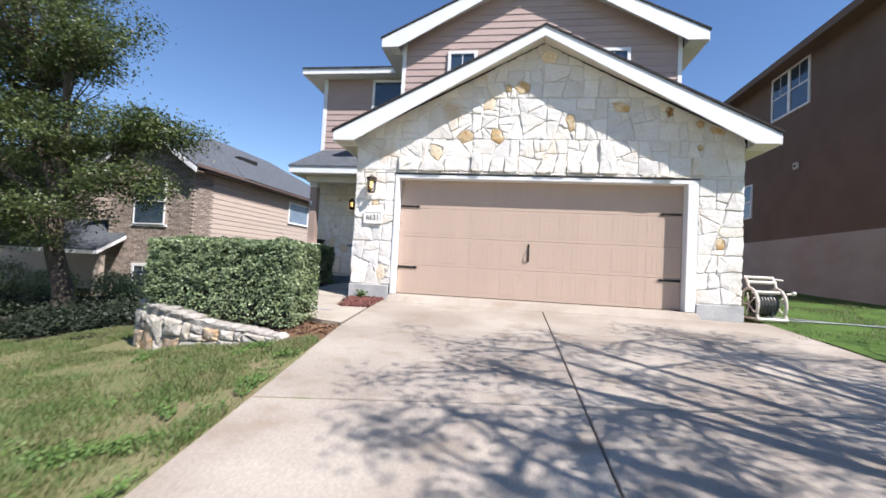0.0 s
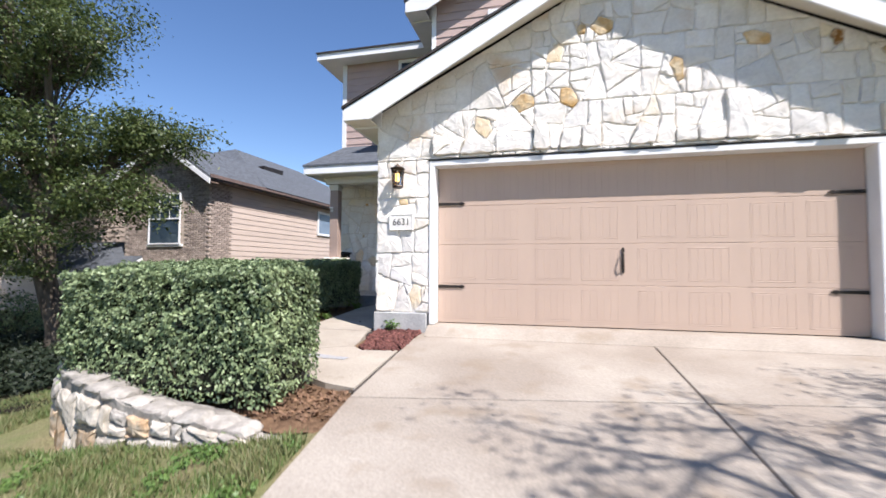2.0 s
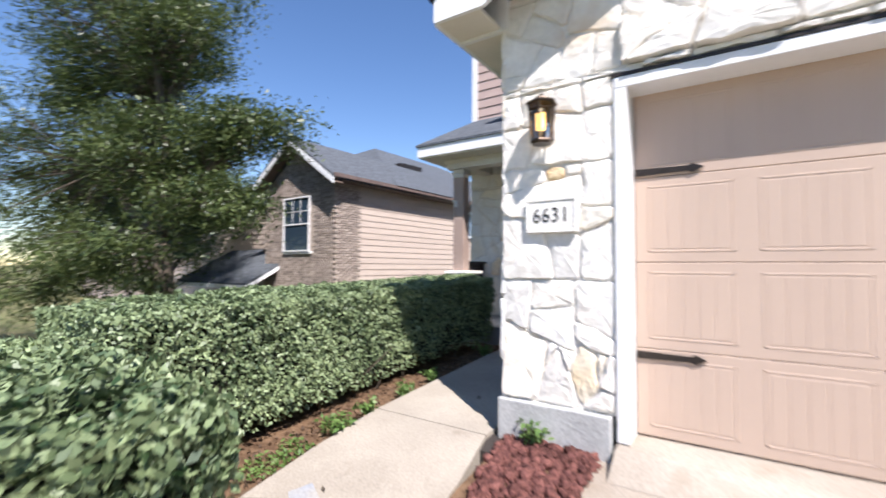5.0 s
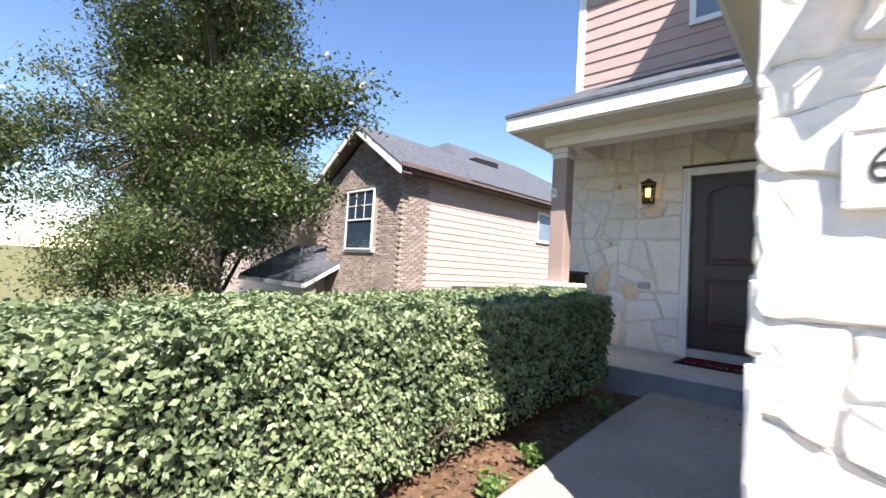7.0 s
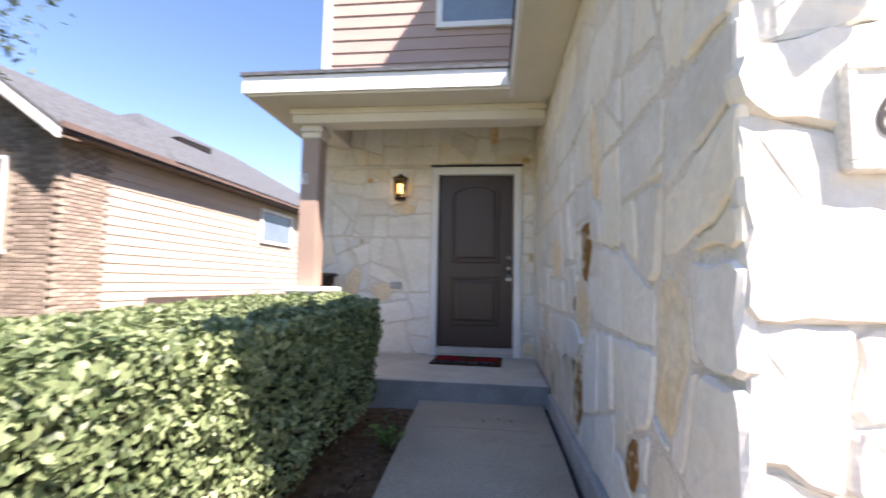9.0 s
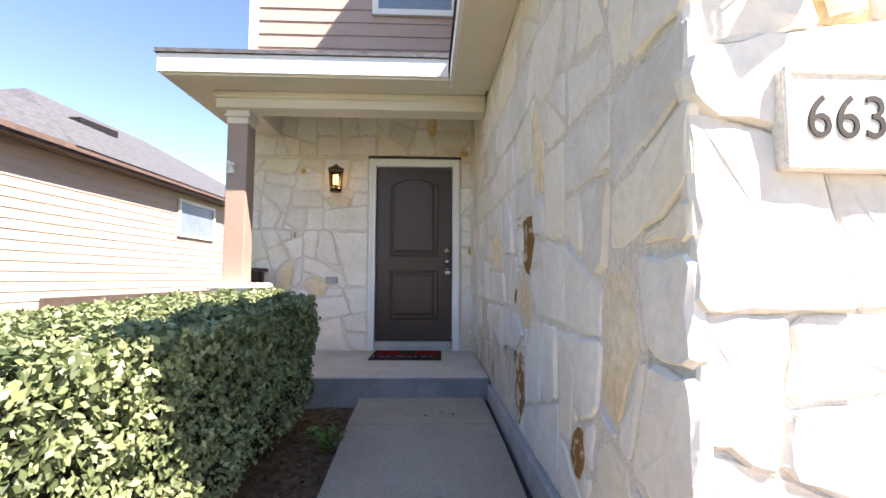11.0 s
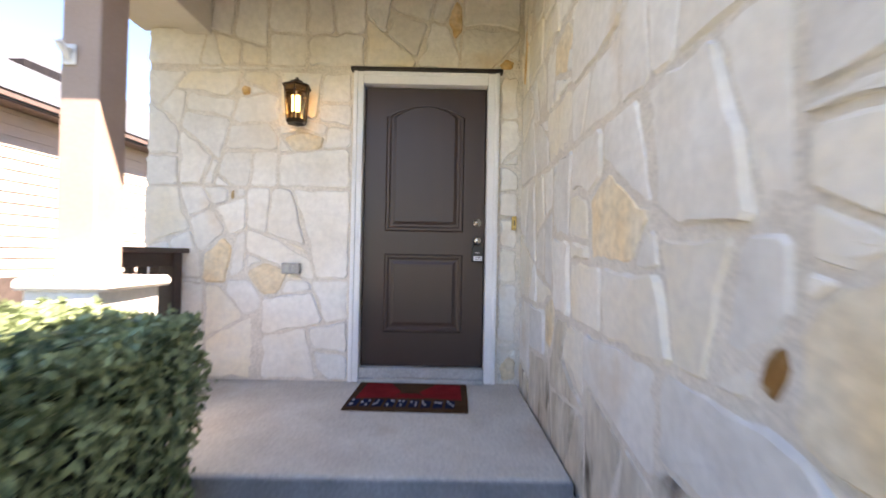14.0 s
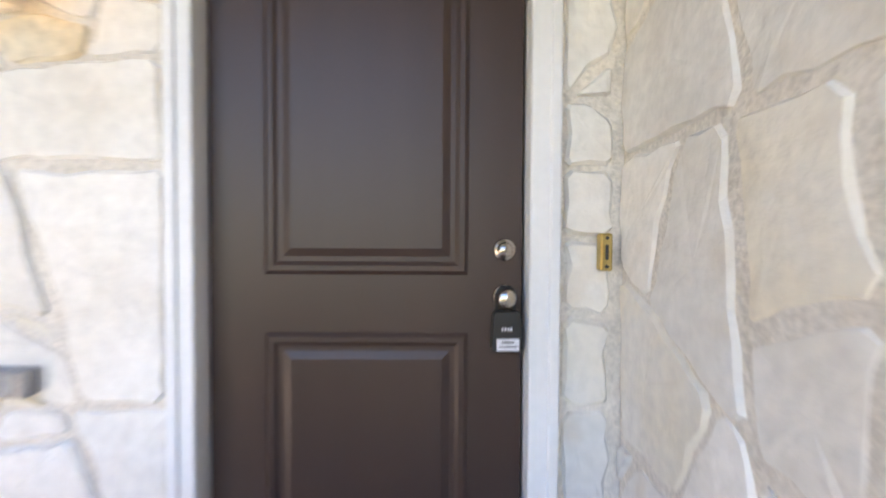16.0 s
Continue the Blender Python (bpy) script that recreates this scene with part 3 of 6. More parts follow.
def rough_ring(poly, step, amp, rng):
    """The outline with its corners rounded off and its sides made uneven."""
    out = []
    n = len(poly)
    for i, p in enumerate(poly):
        q, o = poly[(i + 1) % n], poly[i - 1]
        lo, lq = math.dist(p, o), math.dist(p, q)
        c = rng.uniform(0.008, 0.028)
        ko, kq = min(c / max(lo, 1e-4), 0.15), min(c / max(lq, 1e-4), 0.15)
        out.append((p[0] + (o[0] - p[0]) * ko, p[1] + (o[1] - p[1]) * ko))
        out.append((p[0] + (q[0] - p[0]) * kq, p[1] + (q[1] - p[1]) * kq))
        k = int(lq / step)
        bow = rng.normal(0, 0.022) * lq
        for m in range(1, k):
            t = m / k
            e = rng.normal(0, amp) - abs(bow) * math.sin(math.pi * t) * (1 if bow > 0 else -0.35)
            nx, ny = (q[1] - p[1]) / lq, (p[0] - q[0]) / lq
            out.append((p[0] + (q[0] - p[0]) * t + nx * e, p[1] + (q[1] - p[1]) * t + ny * e))
    return out


def stone_mesh(poly, to_world, proud, rng, step=0.06, amp=0.005, edge=0.010, dome=0.004, chip=0.0025):
    """One stone: sides, a chipped arris, a rough shoulder and a slightly tilted, uneven face."""
    if sum(p[0] * q[1] - q[0] * p[1] for p, q in zip(poly, poly[1:] + poly[:1])) < 0:
        poly = poly[::-1]
    ring = rough_ring(poly, step, amp, rng)
    cu, cv = sum(p[0] for p in ring) / len(ring), sum(p[1] for p in ring) / len(ring)
    tu, tv = rng.normal(0, 0.022), rng.normal(0, 0.022)
    b = bmesh.new()
    loops = []
    for shrink, keep, depth, wob in ((0.0, 1.0, -0.014, 0.0), (0.0, 1.0, proud * 0.5, 0.0), (edge, 1.0, proud, chip), (0.0, 0.55, proud + dome * 0.7, chip)):
        lp = []
        for p in ring:
            d = math.hypot(p[0] - cu, p[1] - cv) or 1e-6
            s = max(1 - shrink * rng.uniform(0.5, 1.6) / d, 0.3) * keep
            u, w = cu + (p[0] - cu) * s, cv + (p[1] - cv) * s
            h = depth + (tu * (u - cu) + tv * (w - cv) + rng.normal(0, wob) if wob else 0)
            lp.append(b.verts.new(to_world(u, w, h)))
        loops.append(lp)
    n = len(ring)
    for A, B in zip(loops, loops[1:]):
        for k in range(n):
            b.faces.new((A[k], A[(k + 1) % n], B[(k + 1) % n], B[k]))
    mid = b.verts.new(to_world(cu, cv, proud + dome * rng.uniform(0.4, 1.4)))
    for k in range(n):
        b.faces.new((loops[-1][k], loops[-1][(k + 1) % n], mid))
    return b


def inside(poly, p):
    s = [(q[0] - o[0]) * (p[1] - o[1]) - (q[1] - o[1]) * (p[0] - o[0]) for o, q in zip(poly, poly[1:] + poly[:1])]
    return all(v >= 0 for v in s) or all(v <= 0 for v in s)


def veneer(wall, cells, to_world, rng, proud, cream=0.2, lintel=None, flat=False, grime=None):
    """Sets the stones of a wall; those over a lintel stand farther out."""
    named = {"gold": M_STONE_GOLD, "brown": M_STONE_BROWN, "pale": M_STONE_PALE}
    for poly, tint in cells:
        r = rng.random()
        m = named.get(tint) or (M_STONE_CREAM if r < cream else M_STONE_GREY if r < cream + 0.13 else M_STONE)
        mu, mv = sum(p[0] for p in poly) / len(poly), sum(p[1] for p in poly) / len(poly)
        if grime and not tint and grime[0] < mu < grime[1] and mv < grime[2] * rng.uniform(0.6, 1.2):
            m = M_STONE_GRIMY
        out = rng.uniform(*proud)
        if lintel and min(p[1] for p in poly) < lintel[2] and lintel[0] < sum(p[0] for p in poly) / len(poly) < lintel[1]:
            out += rng.uniform(0.0, 0.07)
        part("stone", stone_mesh(poly, to_world, out, rng, chip=0.0009 if flat else 0.0017, dome=0.002 if flat else 0.004), m, wall)


# ---- the garage ----
DOOR_L, DOOR_R, DOOR_TOP = -1.21, 3.90, 2.17
STONE_R = 4.60
MID = 1.32
bm = bmesh.new()
BACK = GY + 0.02
box(bm, SX + 0.02, DOOR_L, BACK, BACK + 0.18, 0.14, DOOR_TOP)
box(bm, DOOR_R, STONE_R - 0.02, BACK, BACK + 0.18, 0.14, DOOR_TOP)
prism(bm, [(SX + 0.02, DOOR_TOP), (STONE_R - 0.02, DOOR_TOP), (STONE_R - 0.02, 2.86), (MID, 4.50), (SX + 0.02, 2.86)], "y", BACK, BACK + 0.18)
wall_front = solo("wall_garage_front", bm, M_MORTAR_PALE, "white limestone garage gable with ochre stones", "wall")
bm = bmesh.new()
box(bm, SX + 0.008, SX + 0.2, BACK + 0.18, 10.64, 0.10, 2.80)
box(bm, SX + 0.008, SX + 0.2, 10.64, EY + 0.005, 0.10, 3.08)
wall_side = solo("wall_garage_side", bm, M_MORTAR, "pale limestone side wall of the garage in shade", "wall")
bm = bmesh.new()
box(bm, STONE_R - 0.2, STONE_R - 0.02, BACK + 0.18, 20, -0.1, 2.9)
solo("wall_garage_east", bm, M_SIDING, "taupe siding wall of the garage", "wall")
bm = bmesh.new()
box(bm, SX - 0.015, DOOR_L - 0.03, GY - 0.03, GY + 0.2, -0.35, 0.14, 0.008)
solo("foundation_west", bm, M_PLINTH, "grey concrete foundation under the garage stone", "foundation")
bm = bmesh.new()
box(bm, DOOR_R + 0.005, STONE_R + 0.015, GY - 0.03, GY + 0.2, -0.4, 0.138, 0.008)
solo("foundation_east", bm, M_PLINTH, "grey concrete foundation under the garage stone", "foundation")
bm = bmesh.new()
box(bm, SX - 0.03, SX + 0.1, GY + 0.2, 10.6, -0.4, 0.11, 0.008)
solo("foundation_side", bm, M_PLINTH, "grey concrete foundation along the front walk", "foundation")
bm = bmesh.new()
box(bm, SX + 0.1, STONE_R, GY + 0.18, 20, -0.4, -0.04)
solo("garage_floor", bm, M_CONCRETE, "garage floor slab behind the closed door", "floor")

# garage door frame, in white boards
for nm, x0, x1, z0, z1 in (("trim_garage_west", DOOR_L, -1.14, 0.0, DOOR_TOP - 0.08), ("trim_garage_east", 3.74, DOOR_R, 0.0, DOOR_TOP - 0.08),
                           ("trim_garage_head", DOOR_L, DOOR_R, DOOR_TOP - 0.08, DOOR_TOP - 0.012)):
    bm = bmesh.new()
    box(bm, x0, x1, GY - 0.012, GY + 0.2, z0, z1, 0.004)
    solo(nm, bm, M_TRIM, "white painted garage door trim", "door trim")
bm = bmesh.new()
box(bm, DOOR_L - 0.02, DOOR_R + 0.02, GY - 0.016, GY + 0.15, DOOR_TOP - 0.011, DOOR_TOP + 0.008)
solo("trim_garage_flashing", bm, M_IRON, "dark metal drip edge over the garage door", "door trim")

# garage door: four sections with pressed plank panels
gdoor = thing("garage_door", (1.37, GY + 0.2, 0), "closed tan carriage-style garage door with black strap hinges", "garage door", "", "structure")
GD_L, GD_R, GD_Y = -1.14, 3.74, GY + 0.195
for s in range(4):
    z0, z1 = 0.008 + s * 0.522, 0.008 + (s + 1) * 0.522 - 0.0025
    bm = bmesh.new()
    box(bm, GD_L + 0.004, GD_R - 0.004, GD_Y, GD_Y + 0.045, z0, z1, 0.004)
    sec = part("section", bm, M_GARAGE, gdoor)
    for k in range(4):
        for off in (0.0, 0.56):
            px = -1.06 + 1.222 * k + off
            bm = bmesh.new()
            pz0, pz1, pw = z0 + 0.06, z1 - 0.055, 0.44
            for bx0, bx1, bz0, bz1 in ((px, px + pw, pz0, pz0 + 0.012), (px, px + pw, pz1 - 0.012, pz1), (px, px + 0.012, pz0, pz1), (px + pw - 0.012, px + pw, pz0, pz1)):
                box(bm, bx0, bx1, GD_Y - 0.0022, GD_Y + 0.004, bz0, bz1, 0.002)
            for m in range(5):
                w = (pw - 0.04) / 5
                box(bm, px + 0.02 + m * w + 0.003, px + 0.02 + (m + 1) * w - 0.003, GD_Y - 0.0018, GD_Y + 0.004, pz0 + 0.02, pz1 - 0.02, 0.002)
            part("panel", bm, M_GARAGE, sec)
for x0, sgn in ((GD_L + 0.01, 1), (GD_R - 0.01, -1)):
    for z in (1.605, 0.49):
        bm = bmesh.new()
        t = 0.37
        prism(bm, [(x0, z - 0.022), (x0 + sgn * t * 0.78, z - 0.015), (x0 + sgn * t * 0.84, z - 0.028), (x0 + sgn * t, z), (x0 + sgn * t * 0.84, z + 0.028), (x0 + sgn * t * 0.78, z + 0.015), (x0, z + 0.022)],
              "y", GD_Y - 0.016, GD_Y - 0.006)
        for d in (0.04, 0.16, 0.27):
            disc(bm, (x0 + sgn * d, GD_Y - 0.016, z), (0, -1, 0), 0.009, 0.006, 8, 0.004)
        part("strap_hinge", bm, M_IRON, gdoor, "black iron strap hinge")
bm = bmesh.new()
prism(bm, [(1.198, 0.70), (1.215, 0.675), (1.232, 0.70), (1.228, 0.955), (1.235, 0.975), (1.215, 1.005), (1.195, 0.975), (1.202, 0.955)], "y", GD_Y - 0.016, GD_Y - 0.006)
tube(bm, [(1.215, GD_Y - 0.014, 0.94), (1.209, GD_Y - 0.05, 0.915), (1.201, GD_Y - 0.062, 0.84), (1.209, GD_Y - 0.05, 0.765), (1.215, GD_Y - 0.014, 0.735)], 0.009, None, 8)
part("pull_handle", bm, M_IRON, gdoor, "black iron pull handle")


# ---- roofs ----
def rake_pair(name, half, eave_z, pitch, y0, y1, mid, thick, label, fascia_h, overhang, mats):
    """A gable roof whose ridge runs along y: shingle slabs, white rake boards, sloped soffits and boxed ends."""
    roof = thing(name, (mid, y0, eave_z), label, "roof", "", "structure")
    top = eave_z + half * pitch
    for sgn in (-1, 1):
        e, a = mid + sgn * half, mid
        bm = bmesh.new()
        prism(bm, [(e + sgn * 0.03, eave_z - 0.015), (a, top), (a, top + thick), (e + sgn * 0.03, eave_z + thick - 0.015)], "y", y0 - 0.02, y1)
        part("shingles", bm, mats[0], roof)
        bm = bmesh.new()
        prism(bm, [(e, eave_z - fascia_h), (e + -sgn * overhang * 1.1, eave_z - fascia_h), (a, top - fascia_h), (a, top - 0.002), (e, eave_z - 0.017)], "y", y0, y0 + 0.03)
        part("rake_board", bm, mats[1], roof, "white painted rake board")
        bm = bmesh.new()
        prism(bm, [(e - sgn * overhang, eave_z + overhang * pitch - fascia_h * 0.8), (a, top - fascia_h * 0.8), (a, top - fascia_h * 0.8 + 0.02), (e - sgn * overhang, eave_z + overhang * pitch - fascia_h * 0.8 + 0.02)], "y", y0 + 0.03, y0 + overhang)
        part("rake_soffit", bm, mats[2], roof)
        bm = bmesh.new()
        lo, hi = min(e, e - sgn * overhang), max(e, e - sgn * overhang)
        box(bm, lo, hi, y0 + 0.03, y1, eave_z - fascia_h, eave_z - fascia_h + 0.02)
        part("eave_soffit", bm, mats[2], roof)
        bm = bmesh.new()
        box(bm, e - 0.015, e + 0.015, y0 + 0.03, y1, eave_z - fascia_h - 0.004, eave_z - 0.016)
        part("fascia", bm, mats[1], roof, "white painted fascia board")
        bm = bmesh.new()
        box(bm, lo + 0.02, hi + (0.06 if sgn < 0 else -0.02), y0 + overhang - 0.03, y0 + overhang + 0.01, eave_z - fascia_h - 0.02, eave_z + 0.06, 0.004)
        part("frieze_block", bm, mats[1], roof)
    return roof


rake_pair("roof_garage", 3.63, 2.855, 0.497, 7.37, 10.6, MID, 0.035, "garage gable roof with white rakes and dark shingle edge", 0.17, 0.345, (M_SHINGLE_DARK, M_TRIM, M_CREAM))
rake_pair("roof_main", 3.72, 6.03, 0.478, 10.17, 20.5, 1.29, 0.04, "upper gable roof with white rakes and dark shingle edge", 0.22, 0.40, (M_SHINGLE_DARK, M_TRIM, M_TRIM))


# ---- upper storey ----
def boards(wall, u0, u1, z0, z1, place, material, step=0.172, limit=None):
    """Lap siding: one board a course, its lower edge standing proud."""
    z = z0
    while z < z1 - 0.02:
        zt = min(z + step, z1)
        a, b = u0, u1
        if limit:
            a, b = limit(zt, a, b)
        if b - a > 0.15:
            bm = bmesh.new()
            prof = [(0.0, z), (0.020, z), (0.020, z + 0.004), (0.005, zt + 0.012), (0.0, zt + 0.012)]
            A = [bm.verts.new(place(a, d, q)) for d, q in prof]
            B = [bm.verts.new(place(b, d, q)) for d, q in prof]
            bm.faces.new(A)
            bm.faces.new(B[::-1])
            for k in range(5):
                bm.faces.new((A[k], B[k], B[(k + 1) % 5], A[(k + 1) % 5]))
            part("siding_board", bm, material, wall)
        z += step


def window(name, u0, u1, z0, z1, place, material, cols=2, rows=1, sash=1, sky_pane=False, label="", frame_w=0.075, kind="structure", parent=None):
    """A framed window with sashes, bars, panes and a sill; place(u, out, z) gives the world."""
    w = thing(name, place((u0 + u1) / 2, 0, z0), label, "window", "", kind) if parent is None else None

    def slab(nm, a, b, c, d, o0, o1, m, host, bev=0.004):
        bm = bmesh.new()
        vs = box(bm, a, b, o0, o1, c, d, bev)
        for v in bm.verts:
            v.co = Vector(place(v.co.x, v.co.y, v.co.z))
        return part(nm, bm, m, host)

    if parent is not None:
        w = slab(name, u0 + 0.01, u1 - 0.01, z0 + 0.01, z1 - 0.01, 0.002, 0.006, M_INK, parent)
    for a, b, c, d in ((u0, u0 + frame_w, z0, z1), (u1 - frame_w, u1, z0, z1), (u0 + frame_w, u1 - frame_w, z1 - frame_w, z1), (u0 + frame_w, u1 - frame_w, z0, z0 + frame_w)):
        slab("frame", a, b, c, d, 0.0, 0.05, material, w)
    iu0, iu1, iz0, iz1 = u0 + frame_w, u1 - frame_w, z0 + frame_w, z1 - frame_w
    for k in range(sash):
        a, b = iz0 + (iz1 - iz0) * k / sash, iz0 + (iz1 - iz0) * (k + 1) / sash
        slab("pane", iu0, iu1, a, b, 0.012, 0.018, M_GLASS if not sky_pane or k == sash - 1 and sash > 1 else M_SKY_PANE, w, 0)
        if k:
            slab("meeting_rail", iu0, iu1, a - 0.02, a + 0.02, 0.018, 0.045, material, w)
        if sash == 1 or k == sash - 1:
            for i in range(1, cols):
                u = iu0 + (iu1 - iu0) * i / cols
                slab("bar", u - 0.01, u + 0.01, a, b, 0.018, 0.03, material, w)
            for i in range(1, rows):
                z = a + (b - a) * i / rows
                slab("bar", iu0, iu1, z - 0.01, z + 0.01, 0.019, 0.031, material, w)
    return w


UY = 10.5
bm = bmesh.new()
prism(bm, [(-1.93, 2.6), (4.53, 2.6), (4.53, 6.1), (1.29, 7.70), (-1.93, 6.1)], "y", UY, 20)
wall_up = solo("wall_upper_front", bm, M_SIDING, "taupe lap siding on the upper gable", "wall")


def under_gable(z, a, b):
    k = max(0.0, (z - 5.98) / 0.478)
    return a + k, b - k


boards(wall_up, -1.95, 4.55, 3.4, 7.6, lambda u, o, z: (u, UY - o, z), M_SIDING, 0.165, under_gable)
for x0 in (-1.965, 4.475):
    bm = bmesh.new()
    box(bm, x0, x0 + 0.09, UY - 0.028, UY + 0.07, 3.2, 6.05)
    part("corner_trim", bm, M_TRIM, wall_up, "white corner board")
up = lambda u, o, z: (u, UY - 0.018 - o, z)
window("window_1", -0.82, -0.10, 4.85, 5.80, up, M_TRIM, 2, 2, 1, False, "small white-framed upper window over the garage roof")
window("window_2", 2.72, 3.44, 4.85, 5.80, up, M_TRIM, 2, 2, 1, False, "small white-framed upper window over the garage roof")

WY = 12.0
bm = bmesh.new()
box(bm, -4.63, -1.93, WY, 20, 3.0, 6.1)
wall_wing = solo("wall_upper_wing", bm, M_SIDING, "taupe lap siding above the porch roof", "wall")
boards(wall_wing, -4.65, -1.93, 3.62, 5.95, lambda u, o, z: (u, WY - o, z), M_SIDING, 0.165)
bm = bmesh.new()
box(bm, -4.675, -4.57, WY - 0.03, WY + 0.08, 3.6, 5.95)
part("corner_trim", bm, M_TRIM, wall_wing, "white corner board")
window("window_3", -3.20, -2.16, 4.20, 5.76, lambda u, o, z: (u, WY - 0.018 - o, z), M_TRIM, 1, 1, 2, True, "white-framed upper window, lower pane coloured as reflected sky")
wing_roof = thing("roof_wing", (-3.5, 11.6, 5.95), "low upper roof with white fascia over the wing", "roof", "", "structure")
bm = bmesh.new()
q = [(-5.21, 11.55, 5.95), (-1.9, 11.55, 5.95), (-1.9, 15.0, 7.5), (-3.6, 15.0, 7.5)]
A = [bm.verts.new(p) for p in q]
B = [bm.verts.new((p[0], p[1], p[2] + 0.035)) for p in q]
bm.faces.new(A[::-1]), bm.faces.new(B)
for k in range(4):
    bm.faces.new((A[k], A[(k + 1) % 4], B[(k + 1) % 4], B[k]))
c = [bm.verts.new(p) for p in ((-5.21, 11.55, 5.985), (-3.6, 15.0, 7.535), (-5.21, 20.0, 5.985))]
bm.faces.new(c)
part("shingles", bm, M_SHINGLE_DARK, wing_roof)
bm = bmesh.new()
box(bm, -5.18, -2.35, 11.58, 11.61, 5.80, 5.95)
box(bm, -5.18, -5.15, 11.61, 20, 5.80, 5.95)
part("fascia", bm, M_TRIM, wing_roof, "white painted fascia board")
bm = bmesh.new()
box(bm, -5.15, -1.93, 11.61, WY, 5.80, 5.82)
box(bm, -5.15, -4.65, WY, 20, 5.80, 5.82)
part("soffit", bm, M_TRIM, wing_roof)

# ---- porch ----
bm = bmesh.new()
box(bm, -4.85, SX - 0.01, 10.60, EY + 0.1, -0.5, 0.17, 0.012)
porch = solo("porch_floor", bm, M_PORCH, "bare concrete porch slab with a painted step edge", "floor")
bm = bmesh.new()
box(bm, -4.85, SX - 0.012, 10.585, 10.60, -0.5, 0.162, 0.004)
part("step_riser", bm, M_STEP, porch, "bluish grey painted riser")
ED_L, ED_R, ED_TOP = -3.19, -2.135, 2.43
bm = bmesh.new()
WB = EY + 0.02
box(bm, -4.68, ED_L, WB - 0.010, WB + 0.2, 0.10, 3.08)
box(bm, ED_R, SX + 0.1, WB - 0.010, WB + 0.2, 0.10, 3.08)
box(bm, ED_L, ED_R, WB - 0.010, WB + 0.2, ED_TOP, 3.08)
wall_entry = solo("wall_entry", bm, M_MORTAR, "pale limestone wall round the front door", "wall")
bm = bmesh.new()
box(bm, -4.68, -4.5, WB + 0.2, 20, -1.2, 3.05)
box(bm, -4.68, STONE_R, 19.8, 20, -0.5, 6.0)
box(bm, ED_L - 0.1, ED_R + 0.1, WB + 0.2, WB + 0.3, 0.1, 2.6)
solo("wall_house_rear", bm, M_SIDING, "plain walls that close the house", "wall")

proof = thing("roof_porch", (-3.4, 10.7, 3.0), "shingled porch roof with white fascia and cream ceiling", "roof", "", "structure")
bm = bmesh.new()
q = [(-4.81, 10.43, 2.893), (-1.97, 10.43, 2.893), (-1.97, WY, 3.70), (-4.60, WY, 3.70)]
A = [bm.verts.new(p) for p in q]
B = [bm.verts.new((p[0], p[1], p[2] + 0.035)) for p in q]
bm.faces.new(A[::-1]), bm.faces.new(B)
for k in range(4):
    bm.faces.new((A[k], A[(k + 1) % 4], B[(k + 1) % 4], B[k]))
c = [bm.verts.new(p) for p in ((-4.81, 10.43, 2.893), (-4.60, WY, 3.70), (-4.81, WY, 2.893))]
bm.faces.new(c)
part("shingles", bm, M_SHINGLE, proof)
bm = bmesh.new()
box(bm, -4.79, -2.34, 10.45, 10.48, 2.735, 2.891)
box(bm, -4.79, -4.76, 10.48, WY, 2.735, 2.891)
part("fascia", bm, M_TRIM, proof, "white painted fascia board")
bm = bmesh.new()
box(bm, -4.76, -1.985, 10.48, 11.0, 2.715, 2.74)
box(bm, -4.76, -4.40, 11.0, WY, 2.715, 2.74)
box(bm, -4.43, -1.98, 11.0, WY, 3.05, 3.085)
part("ceiling_board", bm, M_CREAM, proof, "cream porch ceiling")
bm = bmesh.new()
box(bm, -4.46, -1.975, 10.80, 11.02, 2.57, 2.714, 0.006)
box(bm, -4.46, -1.975, 11.0, 11.018, 2.71, 3.06)
box(bm, -4.48, -1.975, 10.775, 10.998, 2.655, 2.714, 0.006)
part("front_beam", bm, M_CREAM, proof, "cream boxed beam")
bm = bmesh.new()
box(bm, -4.43, -4.24, 11.02, EY, 2.67, 3.055, 0.006)
part("side_beam", bm, M_CREAM, proof, "cream boxed beam")


# ---- front door ----
fdoor = thing("door_front", (-2.66, EY, 0.17), "closed dark brown panelled front door with a key box on its knob", "door", "", "structure")
LF_L, LF_R, LF_B, LF_T = -3.115, -2.22, 0.28, 2.325
LY = EY + 0.045
bm = bmesh.new()
box(bm, LF_L + 0.004, LF_R - 0.004, LY, LY + 0.045, LF_B, LF_T, 0.003)
leaf = part("leaf", bm, M_DOOR, fdoor)


def arch_ring(l, r, b, t, rise, n=14):
    pts = [(l, b), (r, b), (r, t - rise)]
    for k in range(1, n):
        u = k / n
        pts.append((r + (l - r) * u, t - rise + rise * math.sin(math.pi * u) ** 0.8))
    pts.append((l, t - rise))
    return pts


